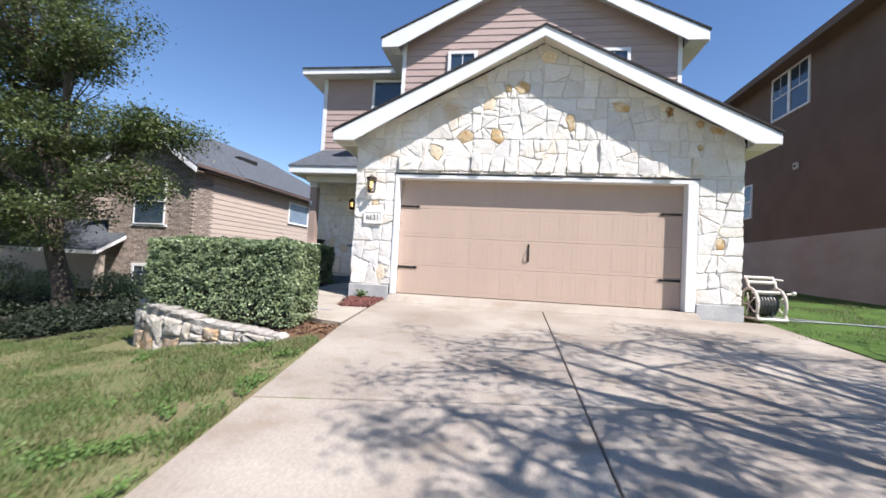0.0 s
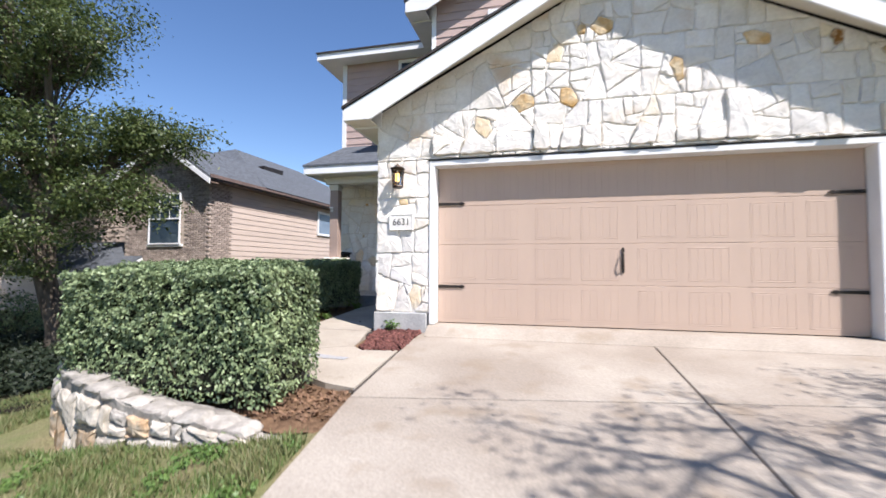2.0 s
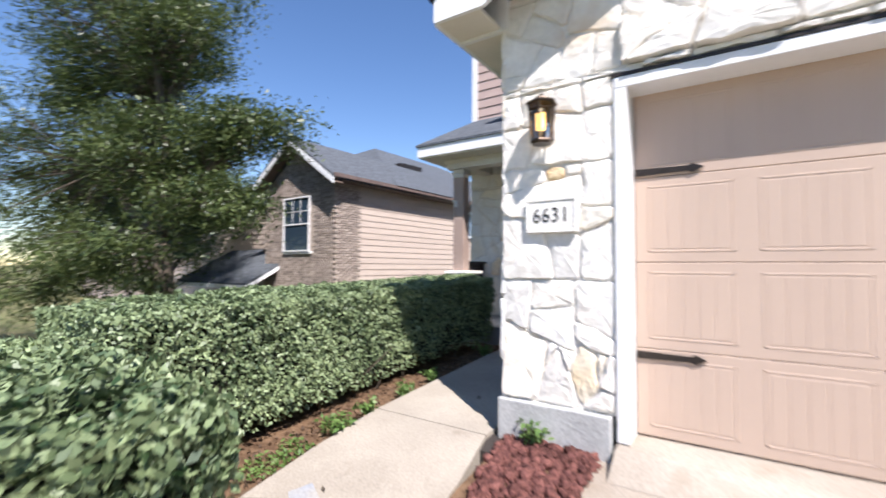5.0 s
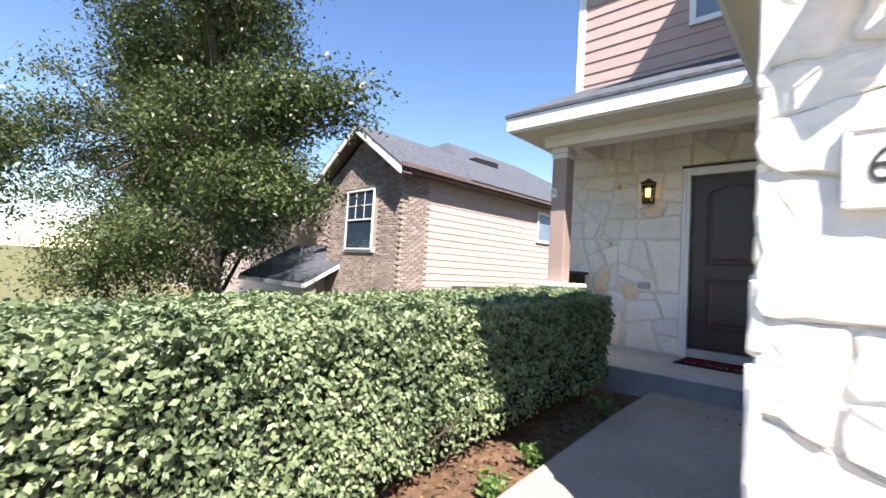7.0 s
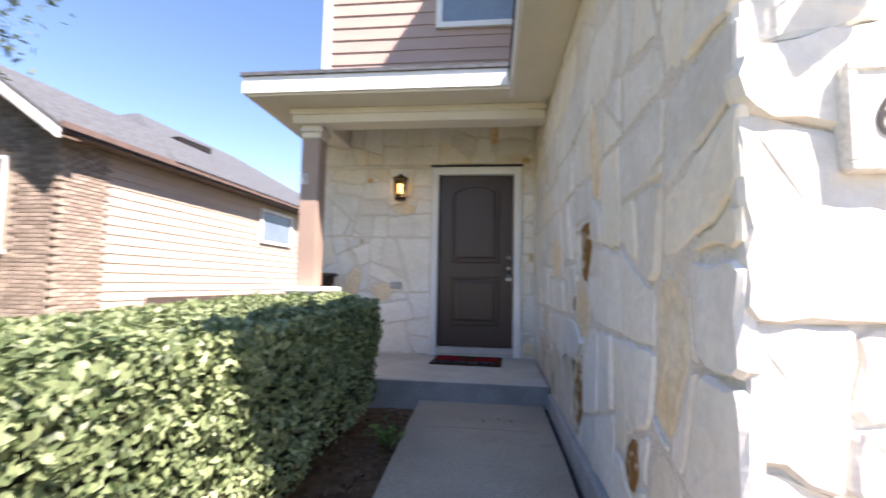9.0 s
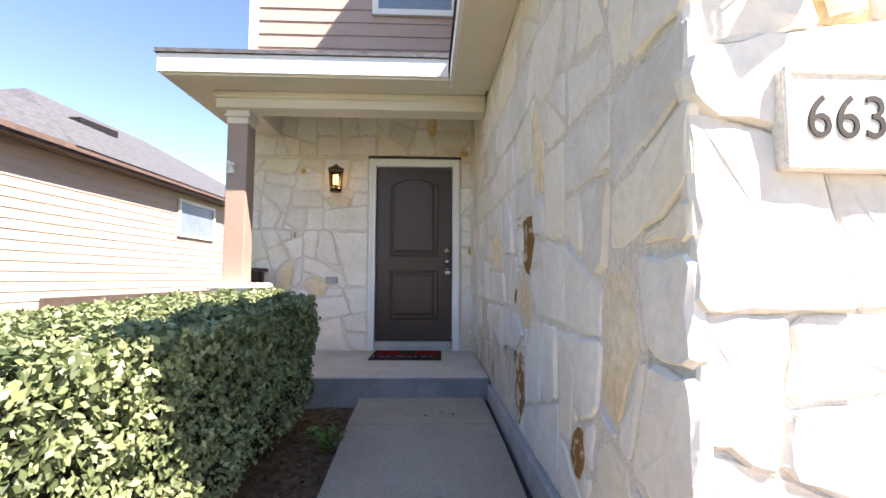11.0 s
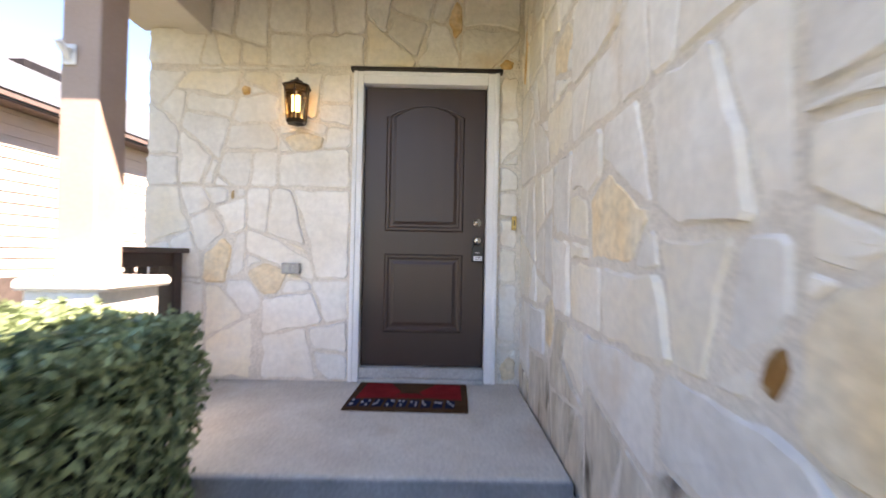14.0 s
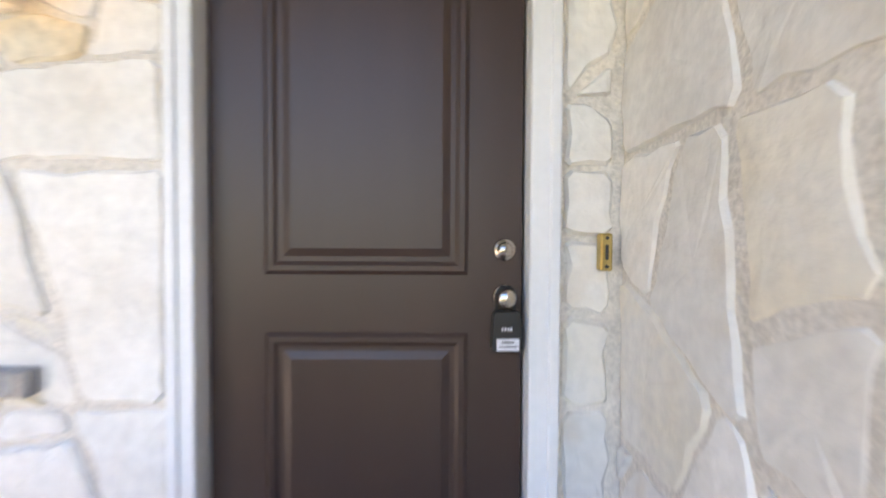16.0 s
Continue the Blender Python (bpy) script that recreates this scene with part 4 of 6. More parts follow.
def moulded_panel(name, pts, y, host, material):
    """A raised field inside a rounded moulding, pressed into the leaf."""
    bm = bmesh.new()
    cx, cz = sum(p[0] for p in pts) / len(pts), sum(p[1] for p in pts) / len(pts)
    ext = max(abs(p[0] - cx) for p in pts), max(abs(p[1] - cz) for p in pts)
    rings = []
    for d, out in ((0.0, 0.001), (0.012, 0.010), (0.026, 0.010), (0.038, -0.004 + 0.006), (0.052, 0.002), (0.075, 0.009)):
        rings.append([bm.verts.new((cx + (p[0] - cx) * (1 - d / ext[0]), y - out, cz + (p[1] - cz) * (1 - d / ext[1]))) for p in pts])
    for A, B in zip(rings, rings[1:]):
        for k in range(len(pts)):
            bm.faces.new((A[k], A[(k + 1) % len(pts)], B[(k + 1) % len(pts)], B[k]))
    bm.faces.new(rings[-1])
    return part(name, bm, material, host)


moulded_panel("upper_panel", arch_ring(-2.955, -2.378, 1.265, 2.195, 0.085), LY, leaf, M_DOOR)
moulded_panel("lower_panel", arch_ring(-2.955, -2.378, 0.525, 1.10, 0.0, 2)[:3] + [(-2.955, 1.10)], LY, leaf, M_DOOR)
for a, b, c, d in ((ED_L, LF_L - 0.004, 0.175, ED_TOP - 0.012), (LF_R + 0.004, ED_R, 0.175, ED_TOP - 0.012), (LF_L - 0.004, LF_R + 0.004, LF_T + 0.005, ED_TOP - 0.012)):
    bm = bmesh.new()
    box(bm, a, b, EY - 0.025, EY + 0.09, c, d, 0.004)
    w = 0.02
    box(bm, a + (0.0 if a < -3 else 0.0), b, EY - 0.034, EY - 0.02, d - 0.03 if b - a > 0.5 else c, d, 0.004) if b - a > 0.5 else box(bm, (a if a < -3 else b - 0.03), (a + 0.03 if a < -3 else b), EY - 0.036, EY - 0.02, c, d, 0.004)
    part("jamb", bm, M_TRIM, fdoor, "white painted door casing")
bm = bmesh.new()
box(bm, ED_L - 0.02, ED_R + 0.02, EY - 0.05, EY + 0.1, ED_TOP - 0.010, ED_TOP + 0.012)
part("drip_cap", bm, M_IRON, fdoor, "dark metal drip cap")
bm = bmesh.new()
box(bm, LF_L - 0.003, LF_R + 0.003, EY - 0.05, EY + 0.09, 0.171, 0.205, 0.006)
box(bm, LF_L - 0.003, LF_R + 0.003, EY - 0.01, EY + 0.09, 0.205, 0.273, 0.006)
part("threshold", bm, M_PLINTH, fdoor, "grey painted threshold")
KX = -2.275
bm = bmesh.new()
disc(bm, (KX, LY, 1.338), (0, -1, 0), 0.033, 0.012, 28, 0.030)
disc(bm, (KX, LY - 0.012, 1.338), (0, -1, 0), 0.022, 0.014, 28, 0.019)
lock = part("deadbolt", bm, M_NICKEL, fdoor, "satin nickel deadbolt", True)
bm = bmesh.new()
box(bm, KX - 0.002, KX + 0.002, LY - 0.0275, LY - 0.0255, 1.330, 1.346)
part("keyway", bm, M_INK, lock)
bm = bmesh.new()
disc(bm, (KX, LY, 1.205), (0, -1, 0), 0.034, 0.010, 28, 0.031)
disc(bm, (KX, LY - 0.010, 1.205), (0, -1, 0), 0.012, 0.03, 20)
disc(bm, (KX, LY - 0.035, 1.205), (0, -1, 0), 0.018, 0.014, 28, 0.028)
disc(bm, (KX, LY - 0.049, 1.205), (0, -1, 0), 0.028, 0.016, 28, 0.022)
part("knob", bm, M_NICKEL, fdoor, "satin nickel door knob", True)
bm = bmesh.new()
disc(bm, (-2.655, LY, 1.85), (0, -1, 0), 0.008, 0.004, 14)
part("peephole", bm, M_BRASS, fdoor, "small brass peephole")

keybox = thing("key_lock_box", (KX + 0.005, LY - 0.03, 1.080), "black key lock box with a white label hung on the knob", "lock box")
bm = bmesh.new()
tube(bm, [(KX - 0.024, LY - 0.022, 1.150), (KX - 0.026, LY - 0.022, 1.210), (KX - 0.012, LY - 0.022, 1.232), (KX + 0.012, LY - 0.022, 1.232), (KX + 0.026, LY - 0.022, 1.210), (KX + 0.024, LY - 0.022, 1.150)], 0.0055, None, 8)
part("shackle", bm, M_BLACK, keybox)
bm = bmesh.new()
prism(bm, [(KX - 0.036, 1.155), (KX - 0.030, 1.168), (KX + 0.036, 1.168), (KX + 0.042, 1.155), (KX + 0.046, 1.062), (KX + 0.040, 1.054), (KX - 0.034, 1.054), (KX - 0.040, 1.062)], "y", LY - 0.046, LY - 0.002)
bmesh.ops.bevel(bm, geom=bm.edges[:], offset=0.003, segments=1, affect="EDGES")
body = part("body", bm, M_BLACK, keybox)
bm = bmesh.new()
box(bm, KX - 0.026, KX + 0.036, LY - 0.048, LY - 0.0455, 1.060, 1.093)
lab = part("label", bm, M_LABEL, body, "white paper label")
bm = bmesh.new()
box(bm, KX - 0.012, KX + 0.022, LY - 0.0487, LY - 0.0478, 1.081, 1.086)
box(bm, KX - 0.020, KX + 0.030, LY - 0.0487, LY - 0.0478, 1.070, 1.073)
part("print", bm, M_INK, lab)
for k in range(4):
    bm = bmesh.new()
    box(bm, KX - 0.012 + k * 0.008, KX - 0.008 + k * 0.008, LY - 0.0485, LY - 0.045, 1.114, 1.124, 0.001)
    part("dial", bm, M_LABEL, body)

# ---- wall lanterns ----
def lantern(x, y, z, label):
    """A bronze six-sided wall lantern; y is the wall face, z the middle."""
    t = thing("wall_lantern", (x, y, z), label, "wall lamp", "wall lanterns")
    bm = bmesh.new()
    box(bm, x - 0.045, x + 0.045, y - 0.02, y, z - 0.12, z + 0.10, 0.006)
    part("back_plate", bm, M_BRONZE, t)
    c = y - 0.105
    bm = bmesh.new()
    tube(bm, [(x, y - 0.01, z + 0.085), (x, y - 0.05, z + 0.11), (x, c, z + 0.115)], 0.011, None, 8)
    part("arm", bm, M_BRONZE, t)
    bm = bmesh.new()
    for (r0, z0), (r1, z1) in zip(((0.100, 0.095), (0.104, 0.105), (0.088, 0.118), (0.050, 0.130), (0.046, 0.142), (0.030, 0.150), (0.012, 0.156), (0.012, 0.166)), ((0.104, 0.105), (0.088, 0.118), (0.050, 0.130), (0.046, 0.142), (0.030, 0.150), (0.012, 0.156), (0.012, 0.166), (0.004, 0.174))):
        tube(bm, [(x, c, z + z0), (x, c, z + z1)], r0, r1, 6)
    part("roof", bm, M_BRONZE, t)
    bm = bmesh.new()
    tube(bm, [(x, c, z - 0.155), (x, c, z - 0.140)], 0.066, 0.074, 6)
    tube(bm, [(x, c, z - 0.140), (x, c, z - 0.128)], 0.074, 0.070, 6)
    part("base", bm, M_BRONZE, t)
    bm = bmesh.new()
    ref, d = Vector((0.31, 0.77, 0.55)), Vector((0, 0, 1))
    a = d.cross(ref).normalized()
    b = d.cross(a)
    for k in range(6):
        o = a * math.cos(k * math.pi / 3) + b * math.sin(k * math.pi / 3)
        tube(bm, [Vector((x, c, z - 0.13)) + o * 0.068, Vector((x, c, z + 0.097)) + o * 0.086], 0.0055, None, 5)
    for r, zz in ((0.083, 0.062),):
        pts = [Vector((x, c, z + zz)) + (a * math.cos(k * math.pi / 3) + b * math.sin(k * math.pi / 3)) * r for k in range(7)]
        for p, q in zip(pts, pts[1:]):
            tube(bm, [p, q], 0.004, None, 5)
    part("cage", bm, M_BRONZE, t)
    bm = bmesh.new()
    tube(bm, [(x, c, z - 0.128), (x, c, z + 0.095)], 0.062, 0.079, 6, cap=False)
    glass = part("glass", bm, M_AMBER, t, "amber seeded glass")
    glass.visible_shadow = False
    bm = bmesh.new()
    tube(bm, [(x, c, z - 0.07), (x, c, z - 0.05), (x, c, z - 0.01), (x, c, z + 0.025), (x, c, z + 0.04)], 0.017, 0.017, 10)
    part("bulb", bm, M_BULB, t, "glowing warm bulb", True)
    return t


lantern(-1.625, GY - 0.002, 1.95, "lit dark bronze lantern on the sunny garage stone")
lantern(-3.57, EY - 0.015, 2.15, "lit dark bronze lantern beside the front door")

# ---- house number ----
plaque = thing("house_number_plaque", (-1.5975, GY - 0.006, 1.35), "white plaque with black house numerals 6631", "house number")
bm = bmesh.new()
box(bm, -1.765, -1.43, GY - 0.030, GY + 0.012, 1.24, 1.46, 0.006)
plate = part("plate", bm, M_PLAQUE, plaque)
for a, b, c, d in ((-1.765, -1.43, 1.442, 1.46), (-1.765, -1.43, 1.24, 1.258), (-1.765, -1.747, 1.258, 1.442), (-1.448, -1.43, 1.258, 1.442)):
    bm = bmesh.new()
    box(bm, a, b, GY - 0.036, GY - 0.025, c, d, 0.003)
    part("border", bm, M_PLAQUE, plate)
for k, digit in enumerate("6631"):
    font = bpy.data.curves.new("numeral", "FONT")
    font.body, font.size, font.align_x, font.align_y, font.extrude = digit, 0.125, "CENTER", "CENTER", 0.002
    txt = new("numeral_curve", font)
    bpy.context.view_layer.update()
    me = bpy.data.meshes.new_from_object(txt.evaluated_get(bpy.context.evaluated_depsgraph_get()))
    me.transform(Matrix.LocRotScale((-1.5975 + (k - 1.5) * 0.0615, GY - 0.0315, 1.347), Euler((radians(90), 0, 0)), (0.92, 1.05, 1.0)))
    bpy.data.objects.remove(txt)
    me.materials.clear()
    me.materials.append(M_INK)
    hang(new("numeral", me), plate)

# ---- porch post, pedestal and railing ----
post = thing("porch_post", (-4.31, 10.91, 0.17), "square tan porch post with cream cap on a white stone pedestal", "post")
bm = bmesh.new()
box(bm, -4.378, -4.19, 10.865, 11.053, 0.955, 2.46, 0.006)
part("shaft", bm, M_POST, post)
for e, z0, z1 in ((0.006, 2.44, 2.50), (0.026, 2.50, 2.53), (0.012, 2.53, 2.569)):
    bm = bmesh.new()
    box(bm, -4.378 - e, -4.19 + e, 10.865 - e, 11.053 + e, z0, z1, 0.006)
    part("capital", bm, M_CREAM, post, "cream moulded capital")
bm = bmesh.new()
box(bm, -4.43, -4.09, 10.76, 11.20, 0.17, 0.90, 0.01)
part("pedestal", bm, M_STONE, post, "white limestone pedestal")
bm = bmesh.new()
box(bm, -4.46, -4.05, 10.73, 11.24, 0.90, 0.955, 0.015)
for v in bm.verts:
    v.co += Vector((noise.noise(v.co * 7), noise.noise(v.co * 7 + Vector((5, 0, 0))), 0)) * 0.02
part("cap_stone", bm, M_STONE, post, "white limestone cap")
hook = thing("flag_bracket", (-4.33, 10.865, 2.02), "small white flag bracket screwed to the porch post", "bracket")
bm = bmesh.new()
box(bm, -4.36, -4.30, 10.853, 10.865, 1.97, 2.07, 0.004)
part("plate", bm, M_TRIM, hook)
bm = bmesh.new()
tube(bm, [(-4.33, 10.855, 2.0), (-4.33, 10.795, 2.06)], 0.018, None, 10)
part("socket", bm, M_TRIM, hook)
bm = bmesh.new()
tube(bm, [(-4.33, 10.855, 2.04), (-4.29, 10.815, 2.04)], 0.010, None, 8)
part("thumb_screw", bm, M_TRIM, hook)

rail = thing("porch_railing", (-4.435, 11.5, 0.17), "dark brown stained wooden porch railing", "railing")
bm = bmesh.new()
box(bm, -4.485, -4.375, 11.80, 11.90, 0.17, 1.075, 0.006)
part("end_post", bm, M_RAIL, rail)
bm = bmesh.new()
box(bm, -4.525, -4.335, 11.25, 11.92, 1.075, 1.11, 0.006)
part("cap_rail", bm, M_RAIL, rail)
bm = bmesh.new()
box(bm, -4.465, -4.395, 11.24, 11.80, 0.985, 1.075, 0.004)
part("top_rail", bm, M_RAIL, rail)
bm = bmesh.new()
box(bm, -4.465, -4.395, 11.24, 11.80, 0.28, 0.35, 0.004)
part("bottom_rail", bm, M_RAIL, rail)
for k in range(4):
    bm = bmesh.new()
    y = 11.33 + k * 0.115
    box(bm, -4.450, -4.410, y - 0.02, y + 0.02, 0.35, 0.985, 0.003)
    part("baluster", bm, M_RAIL, rail)

# ---- fittings on the entry wall ----
outlet = thing("outlet_cover", (-3.61, EY - 0.03, 0.98), "grey metal outdoor outlet cover on the stone wall", "outlet")
bm = bmesh.new()
box(bm, -3.675, -3.545, EY - 0.05, EY - 0.005, 0.942, 1.018, 0.006)
part("plate", bm, mat("grey_metal", (0.36, 0.36, 0.37), (0.28, 0.28, 0.29), 0.45, 20.0, 120.0, 0.05, metal=0.6), outlet)
for dx in (-0.022, 0.022):
    bm = bmesh.new()
    box(bm, -3.61 + dx - 0.014, -3.61 + dx + 0.014, EY - 0.054, EY - 0.045, 0.955, 1.006, 0.003)
    part("flap", bm, M_PLINTH, outlet)
bell = thing("doorbell_bracket", (-2.015, EY - 0.03, 1.335), "empty brass doorbell mount on the stone by the door", "doorbell")
bm = bmesh.new()
box(bm, -2.032, -2.000, EY - 0.045, EY - 0.01, 1.285, 1.385, 0.004)
bplate = part("mount", bm, M_BRASS, bell)
bm = bmesh.new()
box(bm, -2.020, -2.012, EY - 0.047, EY - 0.04, 1.315, 1.355)
for z in (1.297, 1.373):
    disc(bm, (-2.016, EY - 0.044, z), (0, -1, 0), 0.005, 0.003, 10)
part("slot", bm, M_INK, bplate)

# ---- door mat ----
dmat = thing("door_mat", (-2.75, 11.67, 0.17), "worn red and brown coir mat with a blue and white border", "door mat")
MZ = 0.171


def mat_place(u, v, z):
    return (-3.11 + u * 0.75 + 0.02 * v, 11.36 + v * 0.54 - 0.02 * u, z)


bm = bmesh.new()
for v in box(bm, 0, 1, 0, 1, MZ, MZ + 0.014, 0.006):
    pass
for v in bm.verts:
    v.co = Vector(mat_place(*v.co))
part("mat_base", bm, M_MAT_BROWN, dmat)
bm = bmesh.new()
for pts in ([(0.06, 0.35), (0.36, 0.40), (0.42, 0.62), (0.30, 0.95), (0.08, 0.95)], [(0.64, 0.42), (0.95, 0.36), (0.94, 0.93), (0.72, 0.93), (0.58, 0.62)], [(0.36, 0.38), (0.64, 0.40), (0.58, 0.55), (0.42, 0.55)]):
    ps = [mat_place(u, v, 0)[:2] for u, v in pts]
    prism(bm, ps, "z", MZ + 0.0142, MZ + 0.0165)
part("red_field", bm, M_MAT_RED, dmat, "faded red field")
rng = np.random.default_rng(12)
bm, bm2 = bmesh.new(), bmesh.new()
for k in range(9):
    u = 0.07 + k * 0.098
    ps = [mat_place(u + du, 0.20 + dv, 0)[:2] for du, dv in ((-0.04, -0.12), (0.035, -0.11), (0.04, 0.10), (-0.03, 0.13))]
    prism(bm, ps, "z", MZ + 0.0142, MZ + 0.016)
    for j in range(3):
        cu, cv = u + rng.uniform(-0.03, 0.03), 0.2 + rng.uniform(-0.09, 0.09)
        ps = [mat_place(cu + 0.012 * math.cos(a), cv + 0.028 * math.sin(a), 0)[:2] for a in np.linspace(0, 6.28, 7)[:-1]]
        prism(bm2, ps, "z", MZ + 0.0162, MZ + 0.0175)
part("blue_border", bm, M_MAT_BLUE, dmat, "dark blue border")
tagged(part("white_flecks", bm2, M_MAT_WHITE, dmat, "small white flecks"), kind="stuff")

# ---- hedges ----
def hedge(name, x0, x1, y0, y1, top, foot, seed, label, density=9000):
    """A clipped hedge: solid core coloured as inner shade, stems, and thousands of small leaves over an uneven outline.
    """
    rng = np.random.default_rng(seed)
    h = thing(name, ((x0 + x1) / 2, (y0 + y1) / 2, foot((x0 + x1) / 2, (y0 + y1) / 2)), label, "hedge", "clipped hedge")

    def wob(P):
        return np.array([[noise.noise(Vector(p) * 1.7 + Vector((seed, 0, 0))) * 0.05 + noise.noise(Vector(p) * 6.0) * 0.045 + noise.noise(Vector(p) * 13.0) * 0.045] for p in P])

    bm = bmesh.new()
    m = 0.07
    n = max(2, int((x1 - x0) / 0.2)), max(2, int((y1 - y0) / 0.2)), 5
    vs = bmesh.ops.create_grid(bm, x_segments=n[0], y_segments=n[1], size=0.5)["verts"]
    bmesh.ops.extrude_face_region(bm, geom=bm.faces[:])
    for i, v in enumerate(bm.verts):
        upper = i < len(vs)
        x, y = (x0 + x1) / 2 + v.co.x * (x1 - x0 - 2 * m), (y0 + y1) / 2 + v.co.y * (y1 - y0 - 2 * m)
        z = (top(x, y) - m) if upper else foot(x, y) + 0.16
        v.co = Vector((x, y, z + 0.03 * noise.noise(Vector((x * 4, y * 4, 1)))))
    part("core", bm, M_HEDGE_SHADE, h, "solid core coloured dark as the shade between leaves")
    bm = bmesh.new()
    for k in range(int((x1 - x0) * (y1 - y0) * 16) + 6):
        x, y = rng.uniform(x0 + 0.1, x1 - 0.1), rng.uniform(y0 + 0.1, y1 - 0.1)
        z = foot(x, y) - 0.05
        p = [(x, y, z), (x + rng.normal(0, 0.05), y + rng.normal(0, 0.05), z + 0.2), (x + rng.normal(0, 0.12), y + rng.normal(0, 0.12), z + 0.5)]
        tube(bm, p, 0.012, 0.005, 5)
    tagged(part("twigs", bm, M_TWIG, h, "bare brown stems"), kind="stuff")
    lx, ly = x1 - x0, y1 - y0
    hz = 0.8
    faces = [(lx * ly, "t"), (lx * hz, "f"), (lx * hz, "b"), (ly * hz, "l"), (ly * hz, "r")]
    C, N = [], []
    for a, f in faces:
        k = int(a * density * (1.0 if f != "t" else 1.15))
        u, v = rng.random(k), rng.random(k) ** 0.92
        X = {"t": x0 + lx * u, "f": x0 + lx * u, "b": x0 + lx * u, "l": np.full(k, x0), "r": np.full(k, x1)}[f]
        Y = {"t": y0 + ly * v, "f": np.full(k, y0), "b": np.full(k, y1), "l": y0 + ly * u, "r": y0 + ly * u}[f]
        T = np.array([top(a_, b_) for a_, b_ in zip(X, Y)])
        F = np.array([foot(a_, b_) for a_, b_ in zip(X, Y)]) + 0.10
        Z = T if f == "t" else F + (T - F) * v
        nn = {"t": (0, 0, 1), "f": (0, -1, 0.35), "b": (0, 1, 0.35), "l": (-1, 0, 0.35), "r": (1, 0, 0.35)}[f]
        P = np.stack([X, Y, Z], 1)
        # round the arrises, thin the foot
        cx, cy = (x0 + x1) / 2, (y0 + y1) / 2
        ed = np.clip((np.abs(X - cx) - lx / 2 + 0.14) / 0.14, 0, 1) ** 2 + np.clip((np.abs(Y - cy) - ly / 2 + 0.14) / 0.14, 0, 1) ** 2
        if f == "t":
            P[:, 2] -= 0.06 * ed
        nv = np.array(nn, float)
        P = P + nv * (wob(P) - rng.exponential(0.055, (k, 1)) + 0.012)
        bare = np.array([noise.noise(Vector((a_ * 1.3, b_ * 1.3, seed + 0.5))) for a_, b_ in zip(P[:, 0], P[:, 1])])
        low = np.clip(1 - (P[:, 2] - F) / (0.38 + 0.35 * bare), 0, 1)
        keep = rng.random(k) > low * 0.75
        C.append(P[keep]), N.append(np.tile(nv, (keep.sum(), 1)))
    C, N = np.concatenate(C), np.concatenate(N)
    leaves = new("leaves", leaves_mesh("leaves", C, N, 0.035, 0.020, M_LEAF_HEDGE, rng, 0.66))
    hang(leaves, h)
    tagged(leaves, "small glossy green leaves", kind="stuff")
    bm = bmesh.new()
    for k in range(int(lx * ly * 10) + 4):
        x, y = rng.uniform(x0, x1), rng.uniform(y0, y1)
        z = top(x, y) - 0.03
        tube(bm, [(x, y, z), (x + rng.normal(0, 0.02), y + rng.normal(0, 0.02), z + rng.uniform(0.04, 0.10))], 0.003, 0.001, 4)
    tagged(part("shoots", bm, M_LEAF_HEDGE, h), kind="stuff")
    return h


def bed(x, y):
    return slope(y) - 0.07


hedge("hedge", -3.55, -1.60, 4.86, 5.60, lambda x, y: 0.70 + 0.025 * (x + 2.7), bed, 3, "clipped leafy hedge behind the low stone wall")
hedge("hedge", -4.5, -3.40, 5.90, 10.36, lambda x, y: 0.74 + 0.030 * (y - 5.9), bed, 4, "clipped leafy hedge along the front walk, half in shade")

# ---- low retaining wall ----
CURVE = [(-1.30, 4.63), (-1.6, 4.58), (-2.2, 4.58), (-2.8, 4.66), (-3.38, 4.80), (-3.75, 5.02), (-4.0, 5.4), (-4.1, 5.9), (-4.3, 6.6)]
lens_ = [0.0]
for p, q in zip(CURVE, CURVE[1:]):
    lens_.append(lens_[-1] + math.dist(p, q))


def on_curve(s):
    x, y = np.interp(s, lens_, [p[0] for p in CURVE]), np.interp(s, lens_, [p[1] for p in CURVE])
    x2, y2 = np.interp(min(s + 0.05, lens_[-1]), lens_, [p[0] for p in CURVE]), np.interp(min(s + 0.05, lens_[-1]), lens_, [p[1] for p in CURVE])
    x1, y1 = np.interp(max(s - 0.05, 0), lens_, [p[0] for p in CURVE]), np.interp(max(s - 0.05, 0), lens_, [p[1] for p in CURVE])
    d = Vector((x2 - x1, y2 - y1, 0)).normalized()
    return Vector((x, y, 0)), Vector((d.y, -d.x, 0)) * -1


def wall_top(s):
    return float(np.interp(s, [0, 0.3, 0.65, 1.2, 1.9, 2.5, 6], [-0.46, -0.34, -0.285, -0.25, -0.13, -0.10, -0.12]))


retain = thing("retaining_wall", (-2.4, 4.7, -0.6), "low mortared rubble retaining wall under the hedge", "retaining wall", "", "structure")
bm = bmesh.new()
prev = None
for s in np.linspace(0, lens_[-1], 40):
    c, nrm = on_curve(s)
    nrm = nrm if nrm.y < 0 or nrm.x < 0 else -nrm
    t = wall_top(s) - 0.004
    b = ground_z(c.x, c.y) - 0.3
    ring = [bm.verts.new(c + nrm * o + Vector((0, 0, z))) for o, z in ((0.0, b), (0.0, t), (-0.26, t), (-0.26, b))]
    if prev:
        for k in range(4):
            bm.faces.new((prev[k], prev[(k + 1) % 4], ring[(k + 1) % 4], ring[k]))
    prev = ring
bmesh.ops.subdivide_edges(bm, edges=bm.edges[:], cuts=2, use_grid_fill=True)
